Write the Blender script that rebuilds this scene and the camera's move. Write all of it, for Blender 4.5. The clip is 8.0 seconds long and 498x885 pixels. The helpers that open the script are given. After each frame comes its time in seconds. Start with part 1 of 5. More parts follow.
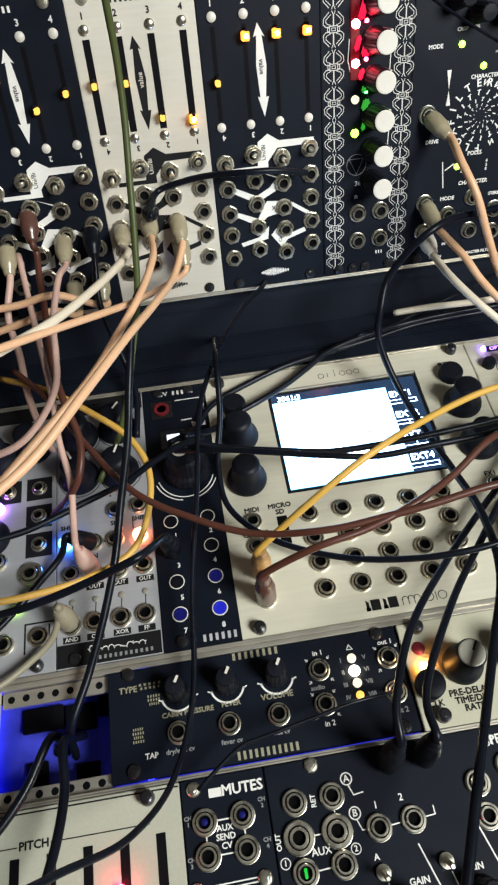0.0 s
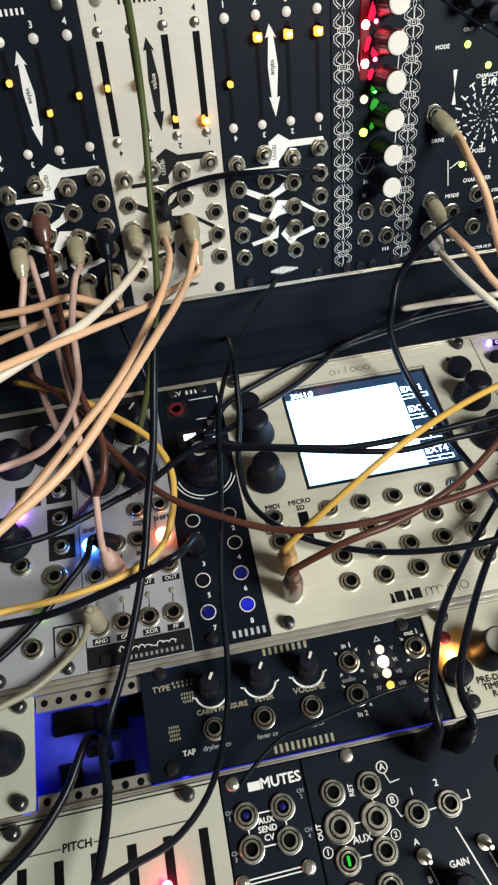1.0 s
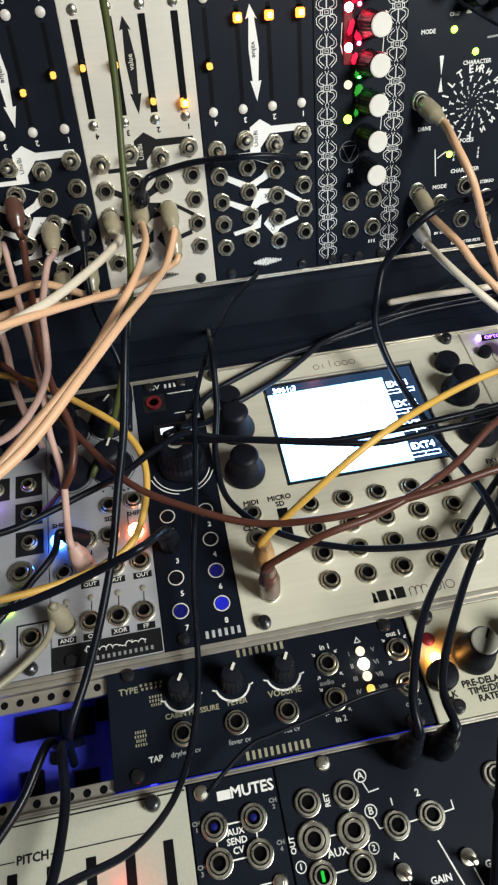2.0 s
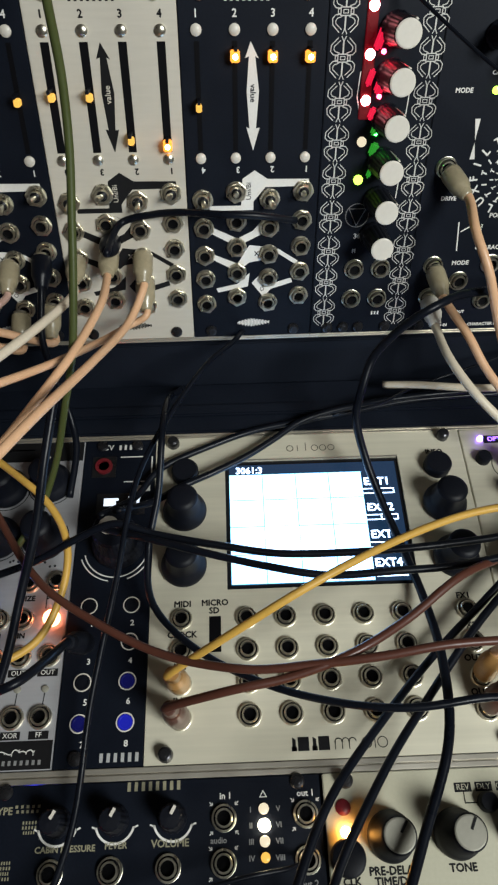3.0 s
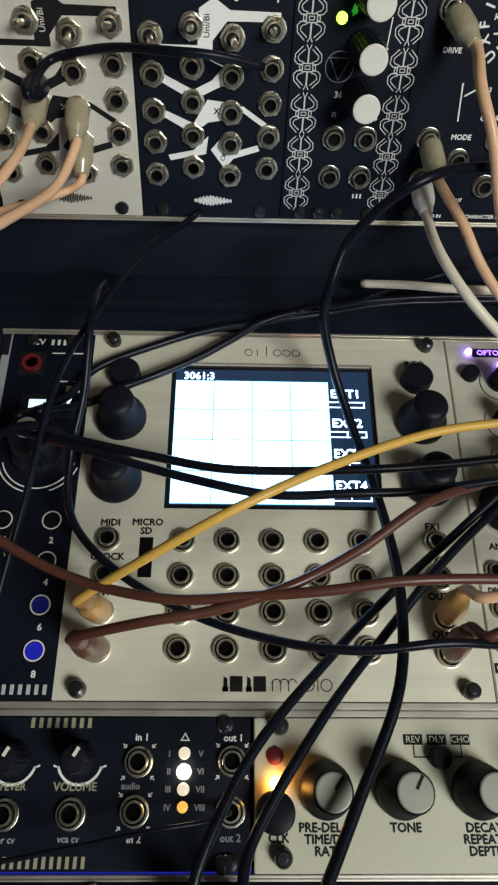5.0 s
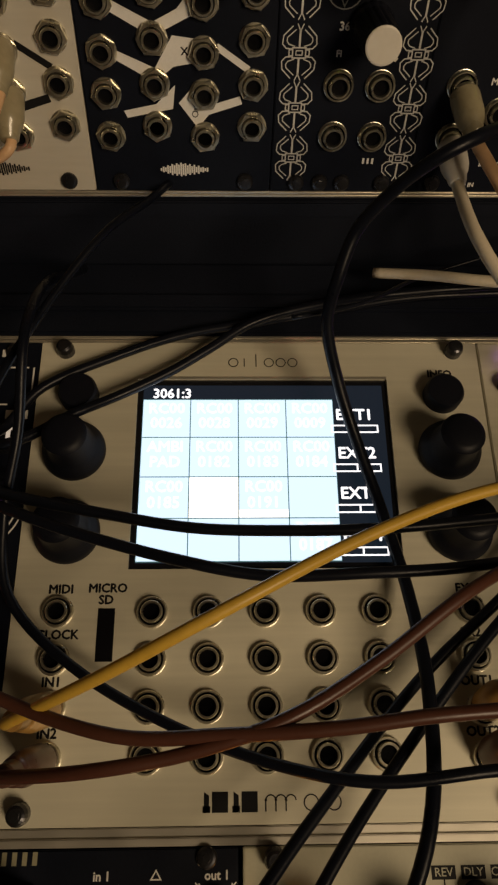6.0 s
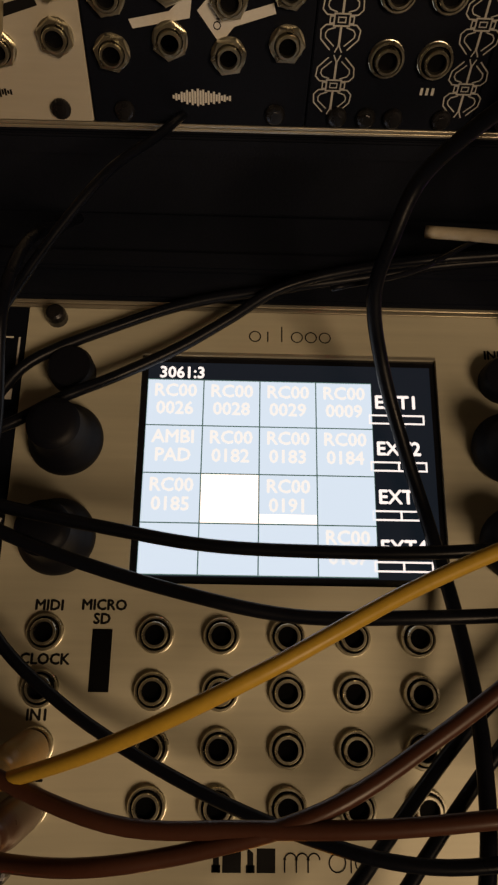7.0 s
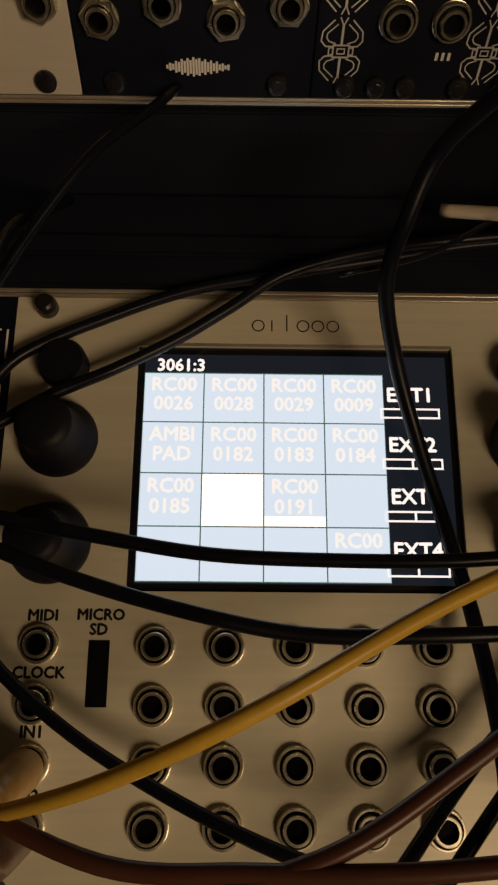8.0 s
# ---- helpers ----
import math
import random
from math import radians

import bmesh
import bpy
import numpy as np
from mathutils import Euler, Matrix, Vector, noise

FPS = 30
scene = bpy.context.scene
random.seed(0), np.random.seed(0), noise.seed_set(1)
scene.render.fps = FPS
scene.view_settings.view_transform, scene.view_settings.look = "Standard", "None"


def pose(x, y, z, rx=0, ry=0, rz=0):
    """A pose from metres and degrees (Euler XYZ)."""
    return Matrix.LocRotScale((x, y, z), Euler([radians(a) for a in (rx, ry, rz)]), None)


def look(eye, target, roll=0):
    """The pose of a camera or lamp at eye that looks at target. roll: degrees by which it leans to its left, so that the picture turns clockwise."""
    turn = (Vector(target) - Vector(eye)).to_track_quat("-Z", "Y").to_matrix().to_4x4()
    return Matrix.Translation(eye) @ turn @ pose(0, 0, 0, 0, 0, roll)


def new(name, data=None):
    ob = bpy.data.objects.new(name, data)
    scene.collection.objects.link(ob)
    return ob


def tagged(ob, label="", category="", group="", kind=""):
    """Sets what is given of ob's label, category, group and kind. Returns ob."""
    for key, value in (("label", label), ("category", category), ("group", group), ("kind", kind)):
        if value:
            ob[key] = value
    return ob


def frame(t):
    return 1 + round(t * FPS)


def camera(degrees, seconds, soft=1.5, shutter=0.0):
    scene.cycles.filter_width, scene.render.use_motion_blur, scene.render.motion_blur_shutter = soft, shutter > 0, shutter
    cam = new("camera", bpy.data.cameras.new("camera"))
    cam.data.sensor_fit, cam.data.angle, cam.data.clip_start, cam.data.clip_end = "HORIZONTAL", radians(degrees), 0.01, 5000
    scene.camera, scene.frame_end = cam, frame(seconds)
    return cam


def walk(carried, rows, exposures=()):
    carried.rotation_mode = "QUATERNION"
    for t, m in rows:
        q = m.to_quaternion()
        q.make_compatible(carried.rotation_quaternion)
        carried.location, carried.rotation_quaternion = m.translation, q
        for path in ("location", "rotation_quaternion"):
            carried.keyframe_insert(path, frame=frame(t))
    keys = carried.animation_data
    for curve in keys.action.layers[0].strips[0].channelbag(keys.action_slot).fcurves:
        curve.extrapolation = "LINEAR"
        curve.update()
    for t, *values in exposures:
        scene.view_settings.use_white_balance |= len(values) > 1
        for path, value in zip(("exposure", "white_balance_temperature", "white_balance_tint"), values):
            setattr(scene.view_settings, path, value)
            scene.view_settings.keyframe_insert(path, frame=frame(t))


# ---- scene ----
cam = camera(40.99, 8.0, soft=2.3)
# seconds, eye in metres, yaw, pitch, roll in degrees
PATH = [
    (0.0, 0.00002, -0.07891, 0.25688, -5.670, -56.602, -3.923),
    (0.5, -0.01266, -0.07066, 0.25713, -6.610, -56.871, -3.671),
    (0.9, -0.02041, -0.07341, 0.25735, -9.202, -56.685, -2.042),
    (1.0, -0.01874, -0.07652, 0.26032, -9.450, -57.045, -2.148),
    (2.3, -0.00374, -0.08026, 0.24262, -9.499, -55.372, -1.268),
    (2.5, 0.00675, -0.05554, 0.24906, -6.703, -57.533, -0.463),
    (3.0, 0.03393, -0.02492, 0.24678, -2.358, -58.621, 0.272),
    (3.5, 0.05249, -0.02152, 0.23707, -2.101, -59.676, 2.982),
    (4.0, 0.05540, -0.03070, 0.22241, -3.360, -61.769, 4.362),
    (4.5, 0.05282, -0.03644, 0.22289, -2.337, -61.214, 4.343),
    (5.0, 0.05214, -0.01582, 0.21020, -3.253, -64.435, 3.746),
    (5.2, 0.05436, -0.00928, 0.20297, -3.426, -64.457, 2.334),
    (6.5, 0.05731, 0.04334, 0.16442, -4.529, -71.932, 5.006),
    (7.0, 0.05311, 0.04772, 0.15438, -4.166, -73.374, 5.202),
    (7.5, 0.05362, 0.05388, 0.14972, -3.476, -73.627, 4.296),
    (8.0, 0.05398, 0.05433, 0.14608, -2.414, -75.146, 2.956),
]
# stops, kelvin, tint: the phone stops down and warms as the bright display fills its picture
EXPOSURES = [
    (0.0, 0.18, 6400, 8), (1.2, 0.18, 6400, 8), (2.5, -0.05, 6400, 8), (3.0, -0.38, 6400, 7), (5.2, -0.52, 6400, 6),
    (6.3, -2.05, 14000, 24), (8.0, -2.15, 15500, 27),
]
walk(cam, [(t, pose(x, y, z, 90 + pitch, 0, yaw) @ pose(0, 0, 0, 0, 0, roll)) for t, x, y, z, yaw, pitch, roll in PATH], EXPOSURES)

# ---- world and light ----
world = bpy.data.worlds.new("room_air")
scene.world = world
world.use_nodes = True
world.node_tree.nodes["Background"].inputs[0].default_value = (0.50, 0.55, 0.65, 1)
world.node_tree.nodes["Background"].inputs[1].default_value = 0.05


def area_lamp(name, eye, target, size, watts, colour):
    data = bpy.data.lights.new(name, "AREA")
    data.shape, data.size, data.energy, data.color = "DISK", size, watts, colour
    ob = new(name, data)
    ob.matrix_world = look(eye, target)
    return ob


area_lamp("room_lamp", (0.60, -0.50, 0.80), (0.05, 0.08, 0.0), 0.42, 18.5, (0.965, 0.98, 0.95))

MM = 0.001
rng = random.Random(7)


# ---- materials ----
def material(name, colour, rough=0.5, metal=0.0, vary=0.12, grain=900.0, stain=35.0, bump=0.05, stretch=(1, 1, 1), glow=0.0, glow_colour=None, coat=0.0, gloss=0.5):
    """Colour varied at two scales, with a fine relief; sizes in cycles a metre."""
    m = bpy.data.materials.new(name)
    m.use_nodes = True
    t = m.node_tree
    b = t.nodes["Principled BSDF"]
    b.inputs["Metallic"].default_value = metal
    b.inputs["Coat Weight"].default_value = coat
    b.inputs["Specular IOR Level"].default_value = gloss
    co = t.nodes.new("ShaderNodeTexCoord")
    mp = t.nodes.new("ShaderNodeMapping")
    mp.inputs["Scale"].default_value = stretch
    t.links.new(co.outputs["Object"], mp.inputs["Vector"])
    fine, broad = t.nodes.new("ShaderNodeTexNoise"), t.nodes.new("ShaderNodeTexNoise")
    fine.inputs["Scale"].default_value, fine.inputs["Detail"].default_value = grain, 3
    broad.inputs["Scale"].default_value, broad.inputs["Detail"].default_value = stain, 5
    t.links.new(mp.outputs[0], fine.inputs["Vector"])
    t.links.new(co.outputs["Object"], broad.inputs["Vector"])
    add = t.nodes.new("ShaderNodeMath")
    add.operation = "ADD"
    t.links.new(fine.outputs["Fac"], add.inputs[0])
    t.links.new(broad.outputs["Fac"], add.inputs[1])
    ramp = t.nodes.new("ShaderNodeMapRange")
    ramp.inputs["From Min"].default_value, ramp.inputs["From Max"].default_value = 0.6, 1.4
    ramp.inputs["To Min"].default_value, ramp.inputs["To Max"].default_value = 1 - vary, 1 + vary
    t.links.new(add.outputs[0], ramp.inputs["Value"])
    mul = t.nodes.new("ShaderNodeVectorMath")
    mul.operation = "SCALE"
    mul.inputs[0].default_value = colour
    t.links.new(ramp.outputs[0], mul.inputs["Scale"])
    t.links.new(mul.outputs[0], b.inputs["Base Color"])
    rr = t.nodes.new("ShaderNodeMapRange")
    rr.inputs["From Min"].default_value, rr.inputs["From Max"].default_value = 0.3, 0.7
    rr.inputs["To Min"].default_value, rr.inputs["To Max"].default_value = max(0.03, rough - 0.08), min(1, rough + 0.1)
    t.links.new(broad.outputs["Fac"], rr.inputs["Value"])
    t.links.new(rr.outputs[0], b.inputs["Roughness"])
    bp = t.nodes.new("ShaderNodeBump")
    bp.inputs["Strength"].default_value, bp.inputs["Distance"].default_value = bump, 0.0002
    t.links.new(fine.outputs["Fac"], bp.inputs["Height"])
    t.links.new(bp.outputs[0], b.inputs["Normal"])
    if glow:
        b.inputs["Emission Color"].default_value = (*(glow_colour or colour), 1)
        b.inputs["Emission Strength"].default_value = glow
    return m


ALU = material("brushed_aluminium", (0.62, 0.585, 0.465), 0.45, 0.2, 0.10, 500, 30, 0.06, (0.04, 1, 1))
OLIVE_FACE = material("grey_cream_face", (0.40, 0.40, 0.32), 0.45, 0.0, 0.08, 900, 25, 0.03)
CREAM = material("cream_painted_aluminium", (0.44, 0.42, 0.315), 0.45, 0.0, 0.06, 900, 25, 0.03)
SILVER_FACE = material("silver_anodised_face", (0.55, 0.51, 0.435), 0.45, 0.15, 0.06, 700, 25, 0.04, (0.1, 1, 1))
GREY_FACE = material("grey_anodised_face", (0.34, 0.34, 0.355), 0.45, 0.15, 0.08, 700, 25, 0.04, (0.1, 1, 1))
BLACK_FACE = material("black_painted_face", (0.0042, 0.0062, 0.0118), 0.5, 0.0, 0.25, 1200, 40, 0.05, gloss=0.13)
CASE_BLACK = material("black_textured_case", (0.0048, 0.0070, 0.0130), 0.6, 0.0, 0.3, 1500, 30, 0.3, gloss=0.15)
KNOB_BLACK = material("black_knob_plastic", (0.005, 0.006, 0.010), 0.5, 0.0, 0.2, 1500, 80, 0.1, gloss=0.15)
RUBBER = material("black_cable_rubber", (0.0040, 0.0052, 0.0090), 0.32, 0.0, 0.25, 1200, 60, 0.15, gloss=0.16)
# Near-black that puts the shade of sockets, holes and slots into colour.
HOLE = material("socket_dark", (0.003, 0.003, 0.004), 0.6, 0.0, 0.2, gloss=0.08)
NICKEL = material("nickel_plate", (0.74, 0.70, 0.585), 0.31, 1.0, 0.15, 900, 120, 0.05)
STEEL = material("rail_aluminium", (0.62, 0.58, 0.50), 0.35, 0.8, 0.12, 600, 40, 0.05, (0.03, 1, 1))
DARK_STEEL = material("dark_screw_steel", (0.045, 0.045, 0.05), 0.3, 0.8, 0.2, 1500, 100, 0.1)
WHITE_INK = material("white_ink", (0.72, 0.70, 0.66), 0.5, 0.0, 0.06, 1200, 60, 0.05)
MID_INK = material("soft_white_ink", (0.40, 0.40, 0.40), 0.5, 0.0, 0.15, 1200, 60, 0.05)
CHAIN_INK = material("worn_white_ink", (0.56, 0.55, 0.52), 0.5, 0.0, 0.15, 1200, 60, 0.05)
DIM_INK = material("grey_ink", (0.22, 0.22, 0.22), 0.5, 0.0, 0.15, 1200, 60, 0.05)
GOLD_INK = material("pale_gold_ink", (0.27, 0.25, 0.165), 0.5, 0.0, 0.1, 1200, 60, 0.05)
BLACK_INK = material("black_ink", (0.010, 0.010, 0.011), 0.5, 0.0, 0.15, 1200, 60, 0.05, gloss=0.12)
WHITE_CAP = material("white_cap_plastic", (0.64, 0.60, 0.53), 0.4, 0.0, 0.04, 900, 60, 0.03)
GREY_CAP = material("grey_cap_aluminium", (0.27, 0.26, 0.215), 0.45, 0.2, 0.08, 900, 60, 0.05)
GLASS_BLACK = material("black_display_border", (0.008, 0.009, 0.012), 0.12, 0.0, 0.1, 400, 40, 0.0)
PLUG_TAN = material("tan_plug_moulding", (0.40, 0.22, 0.075), 0.35, 0.0, 0.12, 700, 90, 0.1, coat=0.2)
PLUG_CLEAR = material("cloudy_plug_moulding", (0.30, 0.255, 0.165), 0.3, 0.0, 0.12, 700, 90, 0.1, coat=0.3)
PLUG_BROWN = material("brown_plug_moulding", (0.085, 0.036, 0.026), 0.35, 0.0, 0.15, 700, 90, 0.1, coat=0.2)
YELLOW_CORD = material("yellow_cord", (0.55, 0.325, 0.065), 0.38, 0.0, 0.10, 900, 60, 0.1, gloss=0.32)
BROWN_CORD = material("red_brown_cord", (0.075, 0.026, 0.017), 0.38, 0.0, 0.12, 900, 60, 0.1, gloss=0.3)
ORANGE_CORD = material("peach_cord", (0.64, 0.385, 0.225), 0.38, 0.0, 0.08, 900, 60, 0.1, gloss=0.32)
PINK_CORD = material("pale_pink_cord", (0.54, 0.35, 0.29), 0.38, 0.0, 0.10, 900, 60, 0.1, gloss=0.32)
CREAM_CORD = material("cream_cord", (0.62, 0.54, 0.42), 0.38, 0.0, 0.08, 900, 60, 0.1, gloss=0.32)
OLIVE_CORD = material("dull_olive_cord", (0.24, 0.215, 0.15), 0.4, 0.0, 0.12, 900, 60, 0.1, gloss=0.32)
GREEN_CORD = material("olive_green_cord", (0.055, 0.068, 0.02), 0.38, 0.0, 0.12, 900, 60, 0.1, gloss=0.32)
WALL_PAINT = material("wall_paint", (0.30, 0.28, 0.26), 0.8, 0.0, 0.06, 200, 2, 0.1)
DESK_WOOD = material("dark_desk_wood", (0.06, 0.04, 0.03), 0.5, 0.0, 0.25, 60, 6, 0.1, (1, 8, 8))
RED_PAINT = material("red_socket_plastic", (0.16, 0.012, 0.018), 0.35, 0.0, 0.1)
PAD_BLUE = material("lit_pad", (0.02, 0.02, 0.02), 0.2, glow=6.4, glow_colour=(0.29, 0.56, 1.0), vary=0.02, bump=0.0)
PAD_BRIGHT = material("bright_pad", (0.02, 0.02, 0.02), 0.2, glow=8.0, glow_colour=(0.60, 0.74, 1.0), vary=0.02, bump=0.0)
PAD_DARK = material("dark_display_field", (0.01, 0.01, 0.02), 0.2, glow=0.16, glow_colour=(0.10, 0.28, 0.62), vary=0.02, bump=0.0)
PAD_GRID = material("lit_grid_lines", (0.02, 0.02, 0.02), 0.2, glow=1.0, glow_colour=(0.16, 0.62, 0.85), vary=0.02, bump=0.0)
PAD_WRITING = material("pad_writing", (0.02, 0.02, 0.02), 0.2, glow=6.6, glow_colour=(0.42, 0.62, 0.92), vary=0.02, bump=0.0)
PAD_TEXT = material("display_writing", (0.02, 0.02, 0.02), 0.2, glow=6.6, glow_colour=(0.50, 0.68, 1.0), vary=0.02, bump=0.0)


def glowing(name, colour, strength):
    return material(name, (0.06 * colour[0], 0.06 * colour[1], 0.06 * colour[2]), 0.3, glow=strength, glow_colour=colour, vary=0.02, bump=0.0)


# Red and green emission for LED light caught on the knob sides.
RED_GLOW = glowing("red_glow", (1.0, 0.015, 0.07), 1.1)
GREEN_GLOW = glowing("green_glow", (0.06, 0.62, 0.05), 0.55)
LED_AMBER = glowing("amber_led", (1.0, 0.33, 0.04), 2.6)
LED_CORE = glowing("amber_led_core", (1.0, 0.80, 0.40), 30.0)
LED_FLAME = glowing("orange_signal_led", (1.0, 0.42, 0.08), 110.0)
LED_DIM_AMBER = glowing("dim_amber_led", (1.0, 0.55, 0.10), 1.4)
LED_RED = glowing("red_led", (1.0, 0.02, 0.05), 110.0)
LED_PINK = glowing("pink_white_led", (1.0, 0.30, 0.32), 40.0)
LED_WHITE = glowing("warm_white_led", (1.0, 0.80, 0.50), 60.0)
LED_SOFT = glowing("soft_white_led", (1.0, 0.85, 0.60), 1.2)
LED_LIME = glowing("lime_led", (0.50, 1.0, 0.08), 5.0)
LED_GREEN = glowing("green_led", (0.05, 1.0, 0.10), 6.0)
LED_FAINT_GREEN = glowing("faint_green_led", (0.03, 0.8, 0.06), 0.7)
LED_BLUE = glowing("blue_led", (0.03, 0.04, 1.0), 0.42)
LED_DIM_BLUE = glowing("dim_blue_led", (0.05, 0.06, 1.0), 0.05)
LED_CYAN = glowing("blue_white_button", (0.05, 0.20, 1.0), 24.0)
LED_ORANGE = glowing("orange_button", (1.0, 0.25, 0.12), 18.0)
VIOLET_LIT = glowing("violet_lit_print", (0.28, 0.13, 1.0), 6.0)
OLED = glowing("small_display_light", (0.80, 0.88, 1.0), 1.6)


# ---- mesh makers: all sizes in millimetres ----
def done(bm, name, smooth=False):
    bmesh.ops.recalc_face_normals(bm, faces=bm.faces)
    me = bpy.data.meshes.new(name)
    for v in bm.verts:
        v.co *= MM
    for f in bm.faces:
        f.smooth = smooth
    bm.to_mesh(me)
    bm.free()
    return me


def add_box(bm, x0, y0, z0, x1, y1, z1, bevel=0.0):
    r = bmesh.ops.create_cube(bm, size=1)
    vs = r["verts"]
    for v in vs:
        v.co = Vector((x0 + (v.co.x + 0.5) * (x1 - x0), y0 + (v.co.y + 0.5) * (y1 - y0), z0 + (v.co.z + 0.5) * (z1 - z0)))
    if bevel:
        es = {e for v in vs for e in v.link_edges}
        bmesh.ops.bevel(bm, geom=list(es), offset=bevel, segments=2, affect="EDGES")


def box(x0, y0, z0, x1, y1, z1, bevel=0.0, name="box"):
    bm = bmesh.new()
    add_box(bm, x0, y0, z0, x1, y1, z1, bevel)
    return done(bm, name)


def add_lathe(bm, profile, n=28, ribs=0, rib=0.0, cap=True, turn=0.0, cx=0.0, cy=0.0):
    """A body of revolution about z: profile rows of radius, height; ribs cut flutes into it."""
    rings = []
    for r, z in profile:
        ring = []
        for k in range(n):
            a = 2 * math.pi * k / n + turn
            rr = r - (rib if ribs and (k * ribs // n * 2 != 2 * k * ribs // n) and r > 0.5 else 0)
            ring.append(bm.verts.new((cx + rr * math.cos(a), cy + rr * math.sin(a), z)))
        rings.append(ring)
    for a, b in zip(rings[:-1], rings[1:]):
        for k in range(n):
            bm.faces.new((a[k], a[(k + 1) % n], b[(k + 1) % n], b[k]))
    if cap:
        bm.faces.new(rings[0][::-1])
        bm.faces.new(rings[-1])


def lathe(profile, n=28, name="turned", ribs=0, rib=0.0, smooth=False, cap=True, turn=0.0):
    bm = bmesh.new()
    add_lathe(bm, profile, n, ribs, rib, cap, turn)
    me = done(bm, name)
    if smooth:
        for f in me.polygons:
            f.use_smooth = len(f.vertices) == 4
        me.set_sharp_from_angle(angle=radians(35))
    return me


def add_flat(bm, pts, z0=0.0, h=0.08):
    a = [bm.verts.new((x, y, z0)) for x, y in pts]
    b = [bm.verts.new((x, y, z0 + h)) for x, y in pts]
    bm.faces.new(b)
    n = len(pts)
    for k in range(n):
        bm.faces.new((a[k], a[(k + 1) % n], b[(k + 1) % n], b[k]))


def flat(pts, h=0.08, name="print"):
    bm = bmesh.new()
    add_flat(bm, pts, 0.0, h)
    return done(bm, name)


def add_line(bm, pts, w, h=0.08, closed=False):
    """A printed line of width w along pts, mitred at its corners."""
    p = [Vector(q) for q in pts]
    if (p[0] - p[-1]).length < 1e-6:
        p, closed = p[:-1], True
    n = len(p)
    left, right = [], []
    for k in range(n):
        a = p[k - 1] if k or closed else p[k] * 2 - p[k + 1]
        b = p[(k + 1) % n] if k < n - 1 or closed else p[k] * 2 - p[k - 1]
        d0, d1 = (p[k] - a).normalized(), (b - p[k]).normalized()
        s = Vector((-(d0.y + d1.y), d0.x + d1.x))
        s = s.normalized() if s.length > 1e-6 else Vector((-d0.y, d0.x))
        m = w / 2 / max(0.4, s.dot(Vector((-d0.y, d0.x))))
        left.append(p[k] + s * m)
        right.append(p[k] - s * m)
    vl, vr = [bm.verts.new((*q, h)) for q in left], [bm.verts.new((*q, h)) for q in right]
    for k in range(n if closed else n - 1):
        j = (k + 1) % n
        bm.faces.new((vr[k], vr[j], vl[j], vl[k]))


def lines(runs, w, h=0.08, name="print"):
    bm = bmesh.new()
    for run in runs:
        add_line(bm, run, w, h)
    return done(bm, name)


def smooth_flat(pts, per=3):
    """The same run with its corners rounded off."""
    out = []
    for a, b, c in zip(pts[:-2], pts[1:-1], pts[2:]):
        for j in range(per):
            t = j / per
            out.append(tuple(0.5 * ((1 - t) ** 2 * (a[i] + b[i]) + t * t * (b[i] + c[i])) + 2 * t * (1 - t) * b[i] for i in (0, 1)))
    return out


def arc(cx, cy, r, a0, a1, n=14):
    return [(cx + r * math.cos(radians(a0 + (a1 - a0) * k / n)), cy + r * math.sin(radians(a0 + (a1 - a0) * k / n))) for k in range(n + 1)]


def add_ring(bm, r0, r1, h, n=32, cx=0.0, cy=0.0):
    for k in range(n):
        q = [(cx + r * math.cos(2 * math.pi * j / n), cy + r * math.sin(2 * math.pi * j / n)) for r, j in ((r0, k), (r1, k), (r1, k + 1), (r0, k + 1))]
        vs = [bm.verts.new((*p, h)) for p in q]
        bm.faces.new(vs)


LETTERS = {}


def letters(s, size, bold=0.0):
    key = (s, size, bold)
    if key not in LETTERS:
        cu = bpy.data.curves.new("writing", "FONT")
        cu.body, cu.size, cu.align_x, cu.align_y = s, size * MM * 1.4, "CENTER", "CENTER"
        cu.extrude, cu.resolution_u = 0.00004, 2
        ob = bpy.data.objects.new("writing", cu)
        me = bpy.data.meshes.new_from_object(ob)
        bpy.data.objects.remove(ob)
        if bold:  # thickened strokes: shifted layers, each a little above the last
            bm = bmesh.new()
            for k, (dx, dy) in enumerate(((0, 0), (1, 0), (-1, 0), (0, 1), (0, -1))):
                start = len(bm.verts)
                bm.from_mesh(me)
                bm.verts.ensure_lookup_table()
                for v in bm.verts[start:]:
                    v.co += Vector((dx * bold * MM, dy * bold * MM, k * 0.000006))
            bm.to_mesh(me)
            bm.free()
        LETTERS[key] = me
    return LETTERS[key]


# ---- things and parts ----
def place(ob, parent, x, y, z, turn=0.0, tip=None):
    ob.parent = parent
    ob.matrix_basis = Matrix.Translation((x * MM, y * MM, z * MM)) @ (tip or Matrix.Identity(4)) @ Matrix.Rotation(radians(turn), 4, "Z")
    return ob


def part(name, mesh, mat, parent, x=0.0, y=0.0, z=0.0, turn=0.0, label=""):
    """One mesh object under a thing or a part. Shared meshes keep their material on the object."""
    ob = new(name, mesh)
    if not mesh.materials:
        mesh.materials.append(mat)
    if mesh.materials[0] != mat:
        ob.material_slots[0].link = "OBJECT"
        ob.material_slots[0].material = mat
    place(ob, parent, x, y, z, turn)
    return tagged(ob, label)


LOWER = Matrix.Identity(4)
UPPER = Matrix(((0.999371, 0.012058, 0.033336, 0), (0.026465, 0.371910, -0.927891, 0.167895), (-0.023587, 0.928190, 0.371357, 0.026), (0, 0, 0, 1)))


